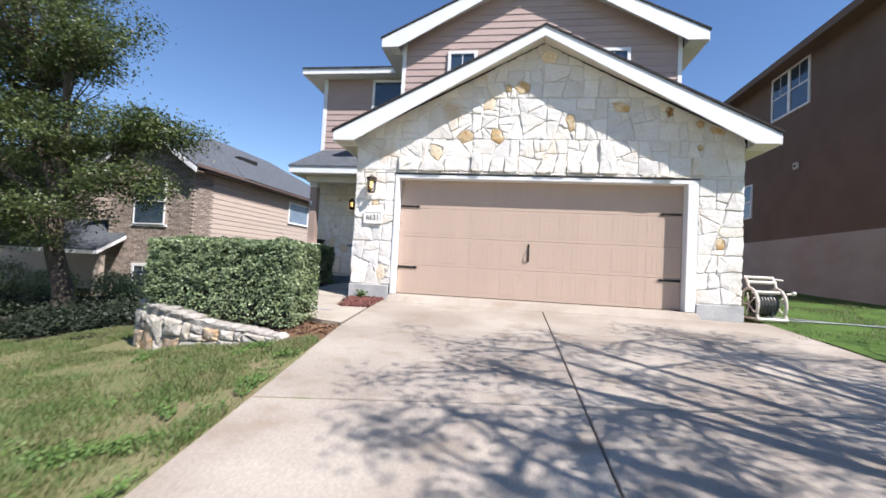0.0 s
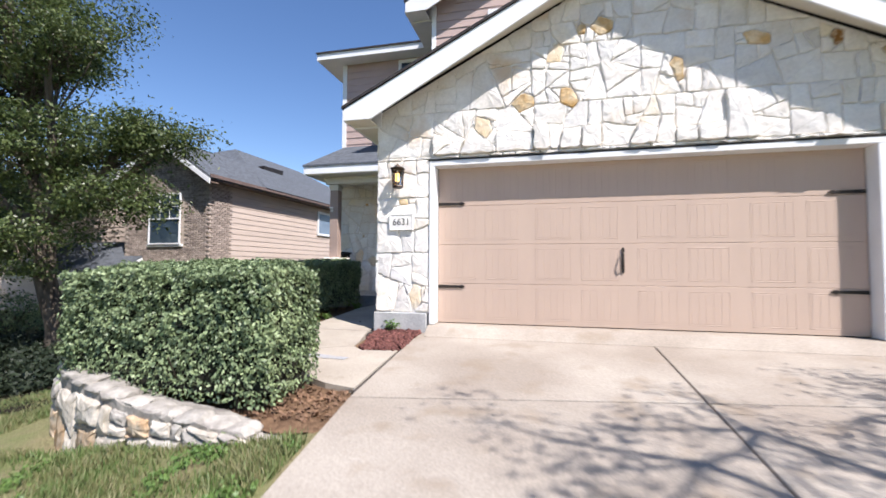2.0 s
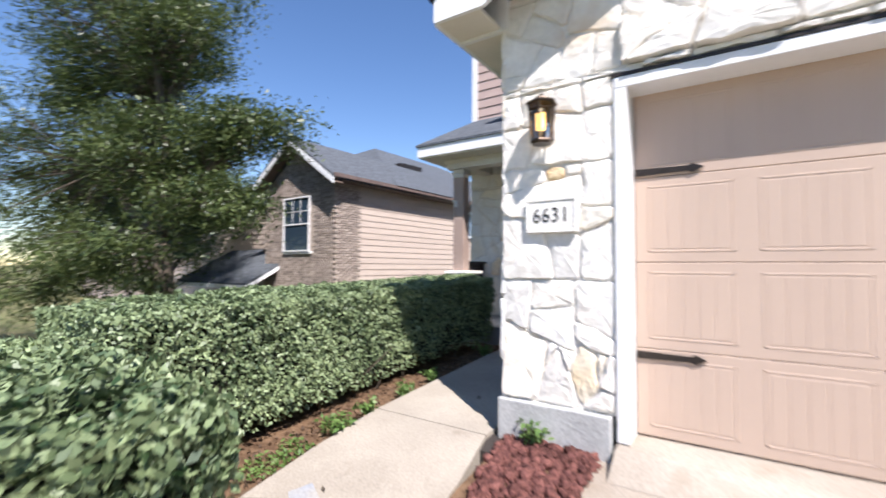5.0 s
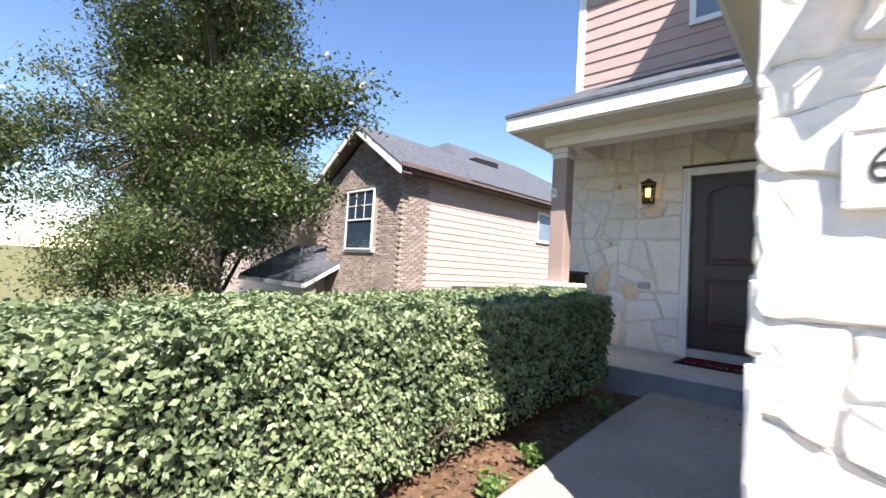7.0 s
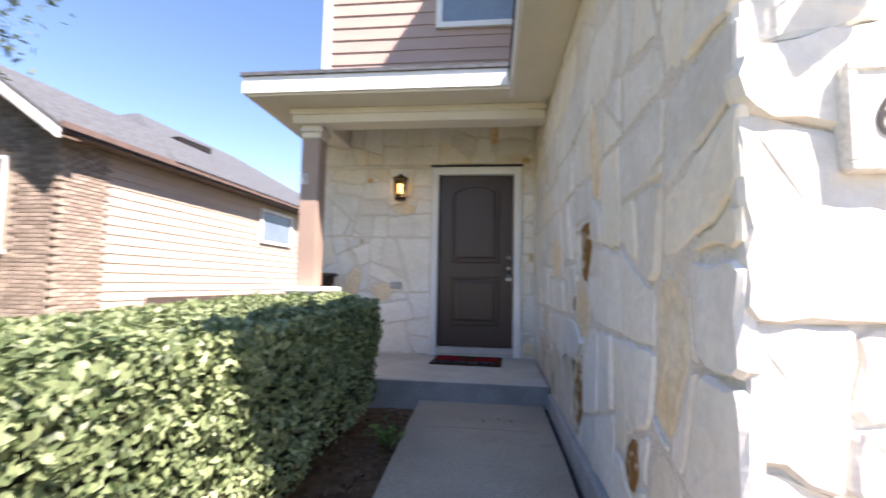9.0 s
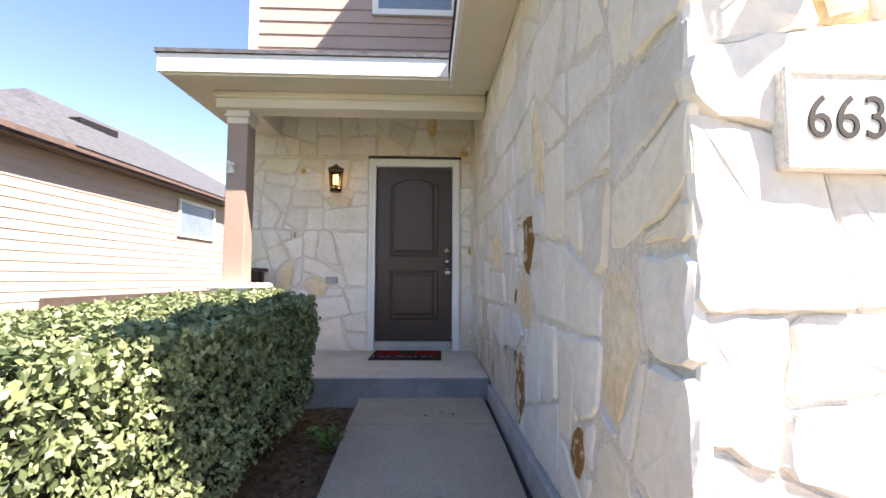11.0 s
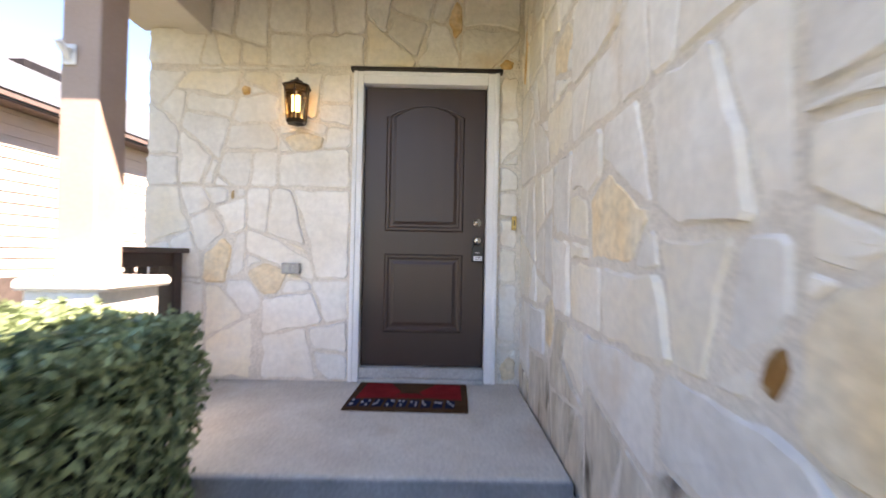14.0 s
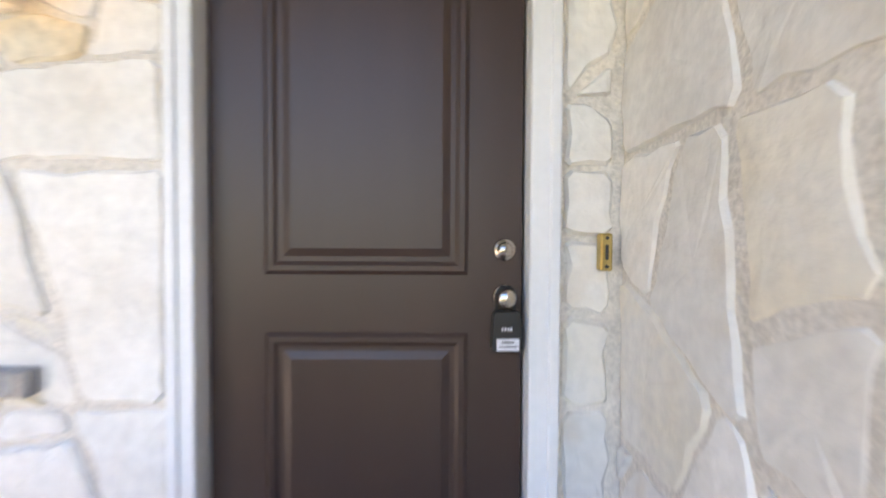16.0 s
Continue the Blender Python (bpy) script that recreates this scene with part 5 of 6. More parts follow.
for v in bm.verts:
    v.co += Vector((noise.noise(v.co * 6), noise.noise(v.co * 6 + Vector((9, 0, 0))), noise.noise(v.co * 7 + Vector((0, 9, 0))))) * 0.022
part("core", bm, M_RUBBLE, retain)
rng = np.random.default_rng(21)


def on_face(u, v, h):
    c, nrm = on_curve(u)
    nrm = nrm if nrm.y < 0 or nrm.x < 0 else -nrm
    t, b = wall_top(u), ground_z(c.x, c.y) - 0.06
    return c + nrm * h + Vector((0, 0, b + (t - b) * v / 0.55))


for poly, _ in stone_cells([(0.02, 0), (lens_[-1], 0), (lens_[-1], 0.46), (0.02, 0.46)], [], 0.26, rng, 0.007):
    r = rng.random()
    m = M_RUBBLE_GOLD if r < 0.22 else M_RUBBLE_PALE if r < 0.7 else M_RUBBLE
    part("stone", stone_mesh(poly, on_face, rng.uniform(0.02, 0.04), rng, 0.05, 0.006, 0.022, 0.014), m, retain)
# cap stones laid flat along the top
s = 0.05
while s < lens_[-1] - 0.3:
    w = rng.uniform(0.11, 0.24)
    c, nrm = on_curve(s + w / 2)
    nrm = nrm if nrm.y < 0 or nrm.x < 0 else -nrm
    d = Vector((-nrm.y, nrm.x, 0))
    bm = bmesh.new()
    bmesh.ops.create_icosphere(bm, subdivisions=2, radius=0.5)
    hgt, dep = rng.uniform(0.06, 0.10), rng.uniform(0.20, 0.26)
    key = Vector((s * 3, 7, 1))
    for v in bm.verts:
        p = v.co * (1 + 0.35 * noise.noise(v.co * 2.2 + key))
        q = Vector([math.copysign(abs(a * 2) ** 0.8 / 2, a) for a in p])
        v.co = c + d * q.x * (w + 0.06) - nrm * (0.10 + q.y * dep) + Vector((0, 0, wall_top(s + w / 2) - 0.02 + q.z * hgt))
    part("cap_stone", bm, M_RUBBLE, retain)
    s += w
# ---- red rock bed at the garage corner ----
rng = np.random.default_rng(5)
rock_poly = [(-1.94, 7.66), (-1.90, 7.48), (-1.87, 6.95), (-1.84, 6.80), (-1.68, 6.66), (-1.27, 6.70), (-1.30, 7.66)]
bm = bmesh.new()
A = [bm.verts.new((x, y, slope(y) - 0.012)) for x, y in rock_poly]
bm.faces.new(A)
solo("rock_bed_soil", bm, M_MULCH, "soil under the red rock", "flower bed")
V, Q, base = [], [], 0
cube = np.array([(-1, -1, -1), (1, -1, -1), (1, 1, -1), (-1, 1, -1), (-1, -1, 1), (1, -1, 1), (1, 1, 1), (-1, 1, 1)], float)
qs = np.array([(0, 3, 2, 1), (4, 5, 6, 7), (0, 1, 5, 4), (1, 2, 6, 5), (2, 3, 7, 6), (3, 0, 4, 7)])
while base < 8 * 700:
    x, y = rng.uniform(-1.95, -1.26), rng.uniform(6.6, 7.68)
    if not inside(rock_poly, (x, y)):
        continue
    r = rng.uniform(0.012, 0.030)
    ang = rng.uniform(0, 6.28, 3)
    R = np.array(Euler(ang).to_matrix())
    pts = (cube * rng.uniform(0.55, 1.0, (8, 3)) * r) @ R.T + np.array([x, y, slope(y) + rng.uniform(-0.01, 0.012) + 0.004])
    V.append(pts), Q.append(qs + base)
    base += 8
tagged(new("lava_rock", raw_mesh("lava_rock", np.concatenate(V), np.concatenate(Q), M_LAVA)), "loose dark red lava rock by the garage corner", "rocks", "", "stuff")


def sprig(name, at, h, n, seed, material, label):
    rng = np.random.default_rng(seed)
    t = thing(name, at, label, "plant")
    bm = bmesh.new()
    tips = []
    for k in range(n):
        a = rng.uniform(0, 6.28)
        r = rng.uniform(0.03, h * 0.8)
        p0 = Vector(at)
        p1 = p0 + Vector((math.cos(a) * r * 0.4, math.sin(a) * r * 0.4, h * rng.uniform(0.4, 0.7)))
        p2 = p0 + Vector((math.cos(a) * r, math.sin(a) * r, h * rng.uniform(0.6, 1.0)))
        tube(bm, [p0, p1, p2], 0.004, 0.0015, 4)
        tips += [p0.lerp(p1, 0.6), p1, p1.lerp(p2, 0.5), p2]
    part("stems", bm, M_TWIG, t)
    C = np.repeat(np.array(tips), 4, 0) + rng.normal(0, 0.018, (len(tips) * 4, 3))
    ob = hang(new("leaves", leaves_mesh("leaves", C, np.tile((0, 0, 1.0), (len(C), 1)), 0.05, 0.025, material, rng, 0.8)), t)
    return tagged(ob, kind="stuff")


rng = np.random.default_rng(44)
for k in range(9):
    x, y = rng.uniform(-2.6, -1.5), rng.uniform(5.9, 8.6)
    if k > 5:
        x, y = -2.55 + rng.uniform(-0.2, 0.25), 10.1 + rng.uniform(-0.05, 0.12)
    bm = bmesh.new()
    a, s = rng.uniform(0, 6.28), rng.uniform(0.014, 0.026)
    pts = [(-1.0, 0.0, 0.0), (-0.3, 0.45, 0.25), (0.5, 0.35, 0.1), (1.0, 0.0, 0.35), (0.5, -0.35, 0.1), (-0.3, -0.45, 0.25)]
    vs = [bm.verts.new((x + s * (p[0] * math.cos(a) - p[1] * math.sin(a)), y + s * (p[0] * math.sin(a) + p[1] * math.cos(a)), slope(y) + 0.008 + s * p[2])) for p in pts]
    mid = bm.verts.new((x, y, slope(y) + 0.006))
    for i in range(6):
        bm.faces.new((vs[i], vs[(i + 1) % 6], mid))
    tagged(new("fallen_leaf", done(bm, "fallen_leaf", M_BARK)), "small dry curled leaf lying on the walk", "leaf", "fallen leaves")

C = np.stack([rng.uniform(-1.95, -1.18, 420), rng.uniform(4.88, 5.52, 420)], 1)
C = np.array([(x, y, slope(y) - 0.035 - 0.02 * abs(x + 1.1) + 0.012) for x, y in C if x < drive_l(y) - 0.03])
tagged(new("dry_leaves", leaves_mesh("dry_leaves", C, np.tile((0, 0, 1.0), (len(C), 1)), 0.055, 0.026, mat("dry_leaf", (0.26, 0.15, 0.085), (0.14, 0.08, 0.05), 0.85, 9.0, 60.0, 0.1), rng, 0.5)), "dry brown leaves scattered in the bed", "leaves", "", "stuff")
XY = np.stack([rng.uniform(-3.42, -2.3, 2600), rng.uniform(5.6, 10.4, 2600)], 1)
XY = np.array([(x, y) for x, y in XY if x < np.interp(y, [5.6, 5.94, 6.34, 6.9, 7.6, 10.6], [-1.7, -2.26, -2.85, -2.96, -3.04, -3.11])])
C = np.array([(x, y, slope(y) - 0.02 - 0.02 * abs(x + 1.1)) for x, y in XY])
tagged(new("bed_litter", leaves_mesh("bed_litter", C, np.tile((0, 0, 1.0), (len(C), 1)), 0.05, 0.022, mat("brown_leaf", (0.20, 0.125, 0.07), (0.09, 0.055, 0.035), 0.85, 9.0, 60.0, 0.1, rand=0.4, island=True), rng, 0.5)), "dry brown leaves in the bed along the hedge", "leaves", "", "stuff")
XY = np.array([(x, y) for x, y in np.stack([rng.uniform(-3.3, -2.4, 4000), rng.uniform(5.9, 7.7, 4000)], 1)
               if -0.30 < x - np.interp(y, [5.6, 5.94, 6.34, 6.9, 7.6, 10.6], [-1.7, -2.26, -2.85, -2.96, -3.04, -3.11]) < -0.02 and noise.noise(Vector((x * 4, y * 4, 5))) > 0.0])
C = np.array([(x, y, slope(y) - 0.01 - 0.02 * abs(x + 1.1) + 0.03 * rng.random()) for x, y in XY])
tagged(new("bed_weeds", leaves_mesh("bed_weeds", C, np.tile((0, 0, 1.0), (len(C), 1)), 0.034, 0.018, M_WEED, rng, 0.5)), "low green weeds creeping in the bed", "weeds", "", "stuff")
sprig("weed", (-1.72, 7.60, slope(7.6) - 0.01), 0.15, 7, 3, M_WEED, "small weed growing at the foundation corner")
for k, (x, y) in enumerate(((-2.96, 8.05), (-2.92, 7.55), (-2.86, 7.2), (-3.0, 8.5), (-3.0, 9.6))):
    sprig("weed", (x - 0.12, y, slope(y) - 0.06), 0.12 + 0.02 * (k % 3), 8, 30 + k, M_WEED, "low green weeds at the edge of the walk")


# ---- neighbouring house with the brick gable ----
nb = thing("house_brick_gable", (-9.5, 13.0, -1.4), "two-storey brick and beige siding house with a grey shingle roof", "house")
NX, NY = -9.5, 13.0
NTOP = 3.36
bm = bmesh.new()
prism(bm, [(-12.75, -1.9), (NX, -1.9), (NX, NTOP), (-11.13, 4.35), (-12.75, NTOP)], "y", NY, NY + 0.3)
box(bm, NX - 0.3, NX, NY + 0.3, NY + 0.87, -1.9, NTOP)
nfront = part("brick_wall", bm, M_BRICK_MORTAR, nb, "brown brick gable front")
bm = bmesh.new()
box(bm, NX - 0.32, NX - 0.02, NY + 0.87, 26, -1.9, NTOP + 0.1)
nside = part("siding_wall", bm, M_SIDING_N, nb, "beige lap siding side wall")
bm = bmesh.new()
box(bm, NX - 0.3, NX + 0.02, NY + 1.9, 26, -1.9, 0.62)
part("foundation", bm, mat("dark_foundation", (0.10, 0.075, 0.065), None, 0.9), nb, "dark foundation strip")
boards(nside, NY + 0.87, 26, -1.7, NTOP + 0.1, lambda u, o, z: (NX - 0.02 + o, u, z), M_SIDING_N, 0.175)
bm = bmesh.new()
box(bm, NX - 6, NX - 0.3, 25.8, 26, -1.9, NTOP)
box(bm, -36, -12.75, 14.2, 26, -1.9, 2.9)
nwest = part("west_wing", bm, M_SIDING_N, nb, "pinkish beige siding wing")
boards(nwest, -36, -12.76, -1.7, 2.9, lambda u, o, z: (u, 14.2 - o, z), M_SIDING_N, 0.175)
nwin = lambda u, o, z: (u, NY - 0.035 - o, z)
window("upper_window", -11.72, -10.48, 1.42, 2.98, nwin, M_TRIM, 3, 2, 2, False, "", 0.04, parent=nb)
window("lower_window", -11.62, -10.42, -1.15, 0.10, nwin, M_TRIM, 3, 2, 2, False, "", 0.09, parent=nb)
window("side_window", 18.7, 20.5, 2.1, 3.12, lambda u, o, z: (NX + 0.005 + o, u, z), M_TRIM, 1, 1, 1, True, "", 0.09, parent=nb)
bm = bmesh.new()
box(bm, -11.80, -10.40, NY - 0.06, NY, 1.35, 1.42, 0.01)
part("sill", bm, M_TRIM, nb)
# bricks
brick_bm = bmesh.new()
box(brick_bm, -0.097, 0.097, -0.018, 0.03, -0.029, 0.029, 0.004)
brick_me = done(brick_bm, "brick", M_BRICK_ONE)
rng = np.random.default_rng(9)
near, rest_v, rest_q = [], [], []
row, z = 0, -1.2
holes = ((-11.75, -10.42, 1.33, 3.06), (-11.62, -10.42, -1.15, 0.18))
while z < 4.2:
    x = -12.72 + (0.1 if row % 2 else 0.0) + 0.1
    while x < NX - 0.05:
        edge = 1e9 if z < NTOP - 0.1 else (4.30 - z) / 0.68
        if not any(a - 0.09 < x < b + 0.09 and c < z < d for a, b, c, d in holes) and abs(x + 11.13) < edge:
            near.append((x, z, 0)) if x > -10.40 else rest_v.append((x, z))
        x += 0.2045
    for k in range(4):
        near.append((NY + 0.12 + k * 0.2045 + (0.1 if row % 2 else 0), z, 1)) if z < NTOP - 0.12 and NY + 0.12 + k * 0.2045 < NY + 0.85 else None
    z += 0.068
    row += 1
near.sort(key=lambda b: (b[1] < 0.2, -b[0] if not b[2] else -99))
for u, z, side in near[:300]:
    ob = new("brick", brick_me)
    ob.location = (u, NY, z) if not side else (NX, u, z)
    if side:
        ob.rotation_euler = (0, 0, radians(90))
    ob.parent = nfront
    ob.matrix_parent_inverse = spot(nfront).inverted()
bc = np.array([v.co[:] for v in brick_me.vertices])
bf = [tuple(p.vertices) for p in brick_me.polygons]
V, F = [], []
for item in [(x, z, 0) for x, z in rest_v] + near[300:]:
    u, z, side = item
    o = len(V) * len(bc)
    P = bc.copy()
    if side:
        P = np.stack([-P[:, 1], P[:, 0], P[:, 2]], 1) + np.array([NX, u, z])
    else:
        P = P + np.array([u, NY, z])
    V.append(P)
    F += [tuple(i + o for i in f) for f in bf]
me = bpy.data.meshes.new("bricks")
me.from_pydata(np.concatenate(V).tolist(), [], F)
me.materials.append(M_BRICK)
tagged(hang(new("bricks", me), nfront), "brown brick courses", kind="stuff")
# roofs
bm = bmesh.new()
for sgn in (-1, 1):
    e = -11.13 + sgn * 2.0
    prism(bm, [(e, 3.30), (-11.13, 4.62), (-11.13, 4.70), (e, 3.38)], "y", NY - 0.35, 19)
part("gable_roof", bm, M_SHINGLE, nb, "grey shingle gable roof")
bm = bmesh.new()
apex, ez = (-13.15, 18.0, 5.85), 3.43
ring = [(-9.08, 15.0, ez), (-9.08, 26.3, ez), (-36.2, 26.3, ez), (-36.2, 15.0, ez)]
P = [bm.verts.new(p) for p in ring]
r1, r2 = bm.verts.new(apex), bm.verts.new((-13.15, 22.5, 5.85))
bm.faces.new((P[0], P[1], r2, r1)), bm.faces.new((P[1], P[2], r2)), bm.faces.new((P[2], P[3], r1, r2)), bm.faces.new((P[3], P[0], r1))
bm.faces.new(P[::-1])
part("main_roof", bm, M_SHINGLE, nb, "grey shingle hip roof")
bm = bmesh.new()
for sgn in (-1, 1):
    e = -11.13 + sgn * 2.0
    prism(bm, [(e, 3.14), (-11.13, 4.46), (-11.13, 4.62), (e, 3.30)], "y", NY - 0.37, NY - 0.33)
part("rake_board", bm, M_TRIM, nb, "white rake board")
bm = bmesh.new()
for sgn in (-1, 1):
    e = -11.13 + sgn * 2.0
    prism(bm, [(e, 3.18), (-11.13, 4.48), (-11.13, 4.5), (e, 3.2)], "y", NY - 0.33, NY)
part("rake_soffit", bm, M_STUCCO_D, nb)
bm = bmesh.new()
box(bm, -9.15, -9.10, NY - 0.33, 26.3, 3.33, 3.43)
box(bm, -9.5, -9.15, NY - 0.33, 26.3, 3.27, 3.30)
part("eave_fascia", bm, mat("brown_fascia", (0.17, 0.12, 0.105), None, 0.7, grain=0.03), nb, "brown painted eave")
bm = bmesh.new()
prism(bm, [(17.4, 4.72), (18.6, 4.72), (18.6, 4.90), (17.4, 4.86)], "x", -11.5, -11.15)
part("roof_vent", bm, M_IRON, nb, "dark ridge vent")
bm = bmesh.new()
prism(bm, [(11.98, 0.44), (13.9, 1.50), (13.9, 1.58), (11.98, 0.52)], "x", -16.5, -12.0)
part("porch_roof", bm, M_SHINGLE, nb, "low grey porch roof")
bm = bmesh.new()
prism(bm, [(11.98, 0.34), (12.99, 0.90), (12.99, 1.01), (11.98, 0.45)], "x", -12.02, -11.97)
box(bm, -16.5, -12.02, 11.95, 11.99, 0.34, 0.46)
part("porch_fascia", bm, M_TRIM, nb, "white porch fascia")
bm = bmesh.new()
box(bm, -12.3, -12.1, 12.2, 12.4, -1.9, 0.33)
part("porch_column", bm, M_BRICK_MORTAR, nb)
nb.rotation_euler = (0, 0, radians(-3.0))

# ---- dark stucco house beyond the side lawn ----
HX = 9.9
dk = thing("house_dark_stucco", (HX, 14, 0.2), "tall dark brown stucco house with a pale foundation band", "house")
bm = bmesh.new()
box(bm, HX, 20, 9.9, 24, 2.03, 8.05)
dwall = part("stucco_wall", bm, M_STUCCO_D, dk, "dark brown stucco wall")
bm = bmesh.new()
box(bm, HX - 0.03, 20, 9.87, 24, -0.5, 2.03)
part("foundation", bm, M_FOUND, dk, "pale rendered foundation with damp stains")
bm = bmesh.new()
prism(bm, [(9.35, 7.80), (15.0, 10.6), (20.6, 7.80), (20.6, 7.92), (15.0, 10.75), (9.35, 7.92)], "y", 9.4, 24.5)
part("roof", bm, M_SHINGLE_DARK, dk, "dark shingle roof")
bm = bmesh.new()
box(bm, 9.33, 9.37, 9.4, 24.5, 7.68, 7.90)
box(bm, 9.37, HX, 9.4, 24.5, 7.74, 7.78)
part("eave", bm, M_STUCCO_D, dk, "dark painted eave")
dwin = lambda u, o, z: (HX - o, u, z)
window("upper_window", 14.95, 15.97, 6.2, 7.74, dwin, M_TRIM, 2, 1, 2, False, "", 0.06, parent=dwall)
window("upper_window", 15.97, 16.95, 6.2, 7.74, dwin, M_TRIM, 2, 1, 2, False, "", 0.06, parent=dwall)
window("lower_window", 18.1, 19.0, 2.95, 4.25, dwin, M_TRIM, 1, 1, 2, True, "", 0.06, parent=dwall)
bm = bmesh.new()
box(bm, HX - 0.08, HX, 15.42, 15.62, 4.25, 4.45, 0.01)
dv = part("dryer_vent", bm, M_PLASTIC, dwall, "pale wall vent hood")
bm = bmesh.new()
box(bm, HX - 0.085, HX - 0.07, 15.47, 15.57, 4.29, 4.40)
part("louvre", bm, M_INK, dv)

# ---- hose reel cart beside the garage ----
cart = thing("hose_reel_cart", (5.12, 8.15, -0.09), "beige plastic garden hose reel cart with a dark wound hose", "hose reel")
for x in (4.92, 5.34):
    bm = bmesh.new()
    for a0, a1, r in ((-0.5, 2.3, 0.27), (2.3, 3.9, 0.25)):
        tube(bm, [(x, 8.15 - math.cos(a0 + (a1 - a0) * k / 8) * r, 0.17 + math.sin(a0 + (a1 - a0) * k / 8) * r) for k in range(9)], 0.026, None, 8)
    tube(bm, [(x, 8.15, 0.42), (x, 8.22, 0.56), (x, 8.30, 0.62)], 0.022, None, 8)
    tube(bm, [(x, 7.90, 0.02), (x, 7.86, -0.06), (x, 8.40, -0.06)], 0.024, None, 8)
    part("side_frame", bm, M_PLASTIC, cart)
    bm = bmesh.new()
    for k in range(5):
        a = k * math.pi * 0.4
        tube(bm, [(x, 8.15, 0.17), (x, 8.15 + math.cos(a) * 0.2, 0.17 + math.sin(a) * 0.2)], 0.012, None, 6)
    part("spokes", bm, M_PLASTIC, cart)
bm = bmesh.new()
turns = [(k / 16 * 2 * math.pi, k / 16) for k in range(16 * 7 + 1)]
coil = [(4.97 + n * 0.046, 8.15 + math.cos(a) * 0.13, 0.17 + math.sin(a) * 0.13) for a, n in turns]
coil += [(5.292 - n * 0.046, 8.15 + math.cos(a) * 0.17, 0.17 + math.sin(a) * 0.17) for a, n in turns]
tube(bm, coil, 0.024, None, 6)
part("hose_coil", bm, mat("dark_hose", (0.05, 0.055, 0.05), (0.09, 0.085, 0.075), 0.5, 9.0, 60.0, 0.1), cart, "wound dark hose")
for y, z in ((8.30, 0.62), (8.22, 0.54), (7.86, -0.055), (8.02, 0.38)):
    bm = bmesh.new()
    tube(bm, [(4.90, y, z), (5.36, y, z)], 0.028, None, 8)
    part("crossbar", bm, M_PLASTIC, cart)
bm = bmesh.new()
tube(bm, [(5.36, 8.15, 0.17), (5.42, 8.13, 0.20), (5.43, 8.02, 0.37), (5.53, 8.02, 0.38)], 0.018, None, 8)
disc(bm, (5.50, 8.02, 0.38), (1, 0, 0), 0.034, 0.05, 12)
part("crank", bm, M_PLASTIC, cart)
bm = bmesh.new()
tube(bm, [(5.36, 8.30, 0.60), (5.50, 8.28, 0.585)], 0.017, None, 8)
part("hose_guide", bm, M_PLASTIC, cart)
hose = thing("garden_hose", (5.6, 7.9, -0.02), "grey garden hose trailing over the grass", "hose")
for k in range(2):
    bm = bmesh.new()
    pts = []
    for i in range(40):
        t = i / 39
        x = 5.20 + 3.6 * t
        y = 8.0 - 0.5 * t + 0.18 * math.sin(5 * t + k * 1.3) + 0.10 * k
        pts.append((x, y, ground_z(x, y) + 0.055))
    if k == 0:
        pts = [(5.20, 8.05, 0.36), (5.22, 8.0, 0.18)] + pts
    tube(bm, pts, 0.013, None, 7)
    part("loop", bm, M_HOSE, hose)


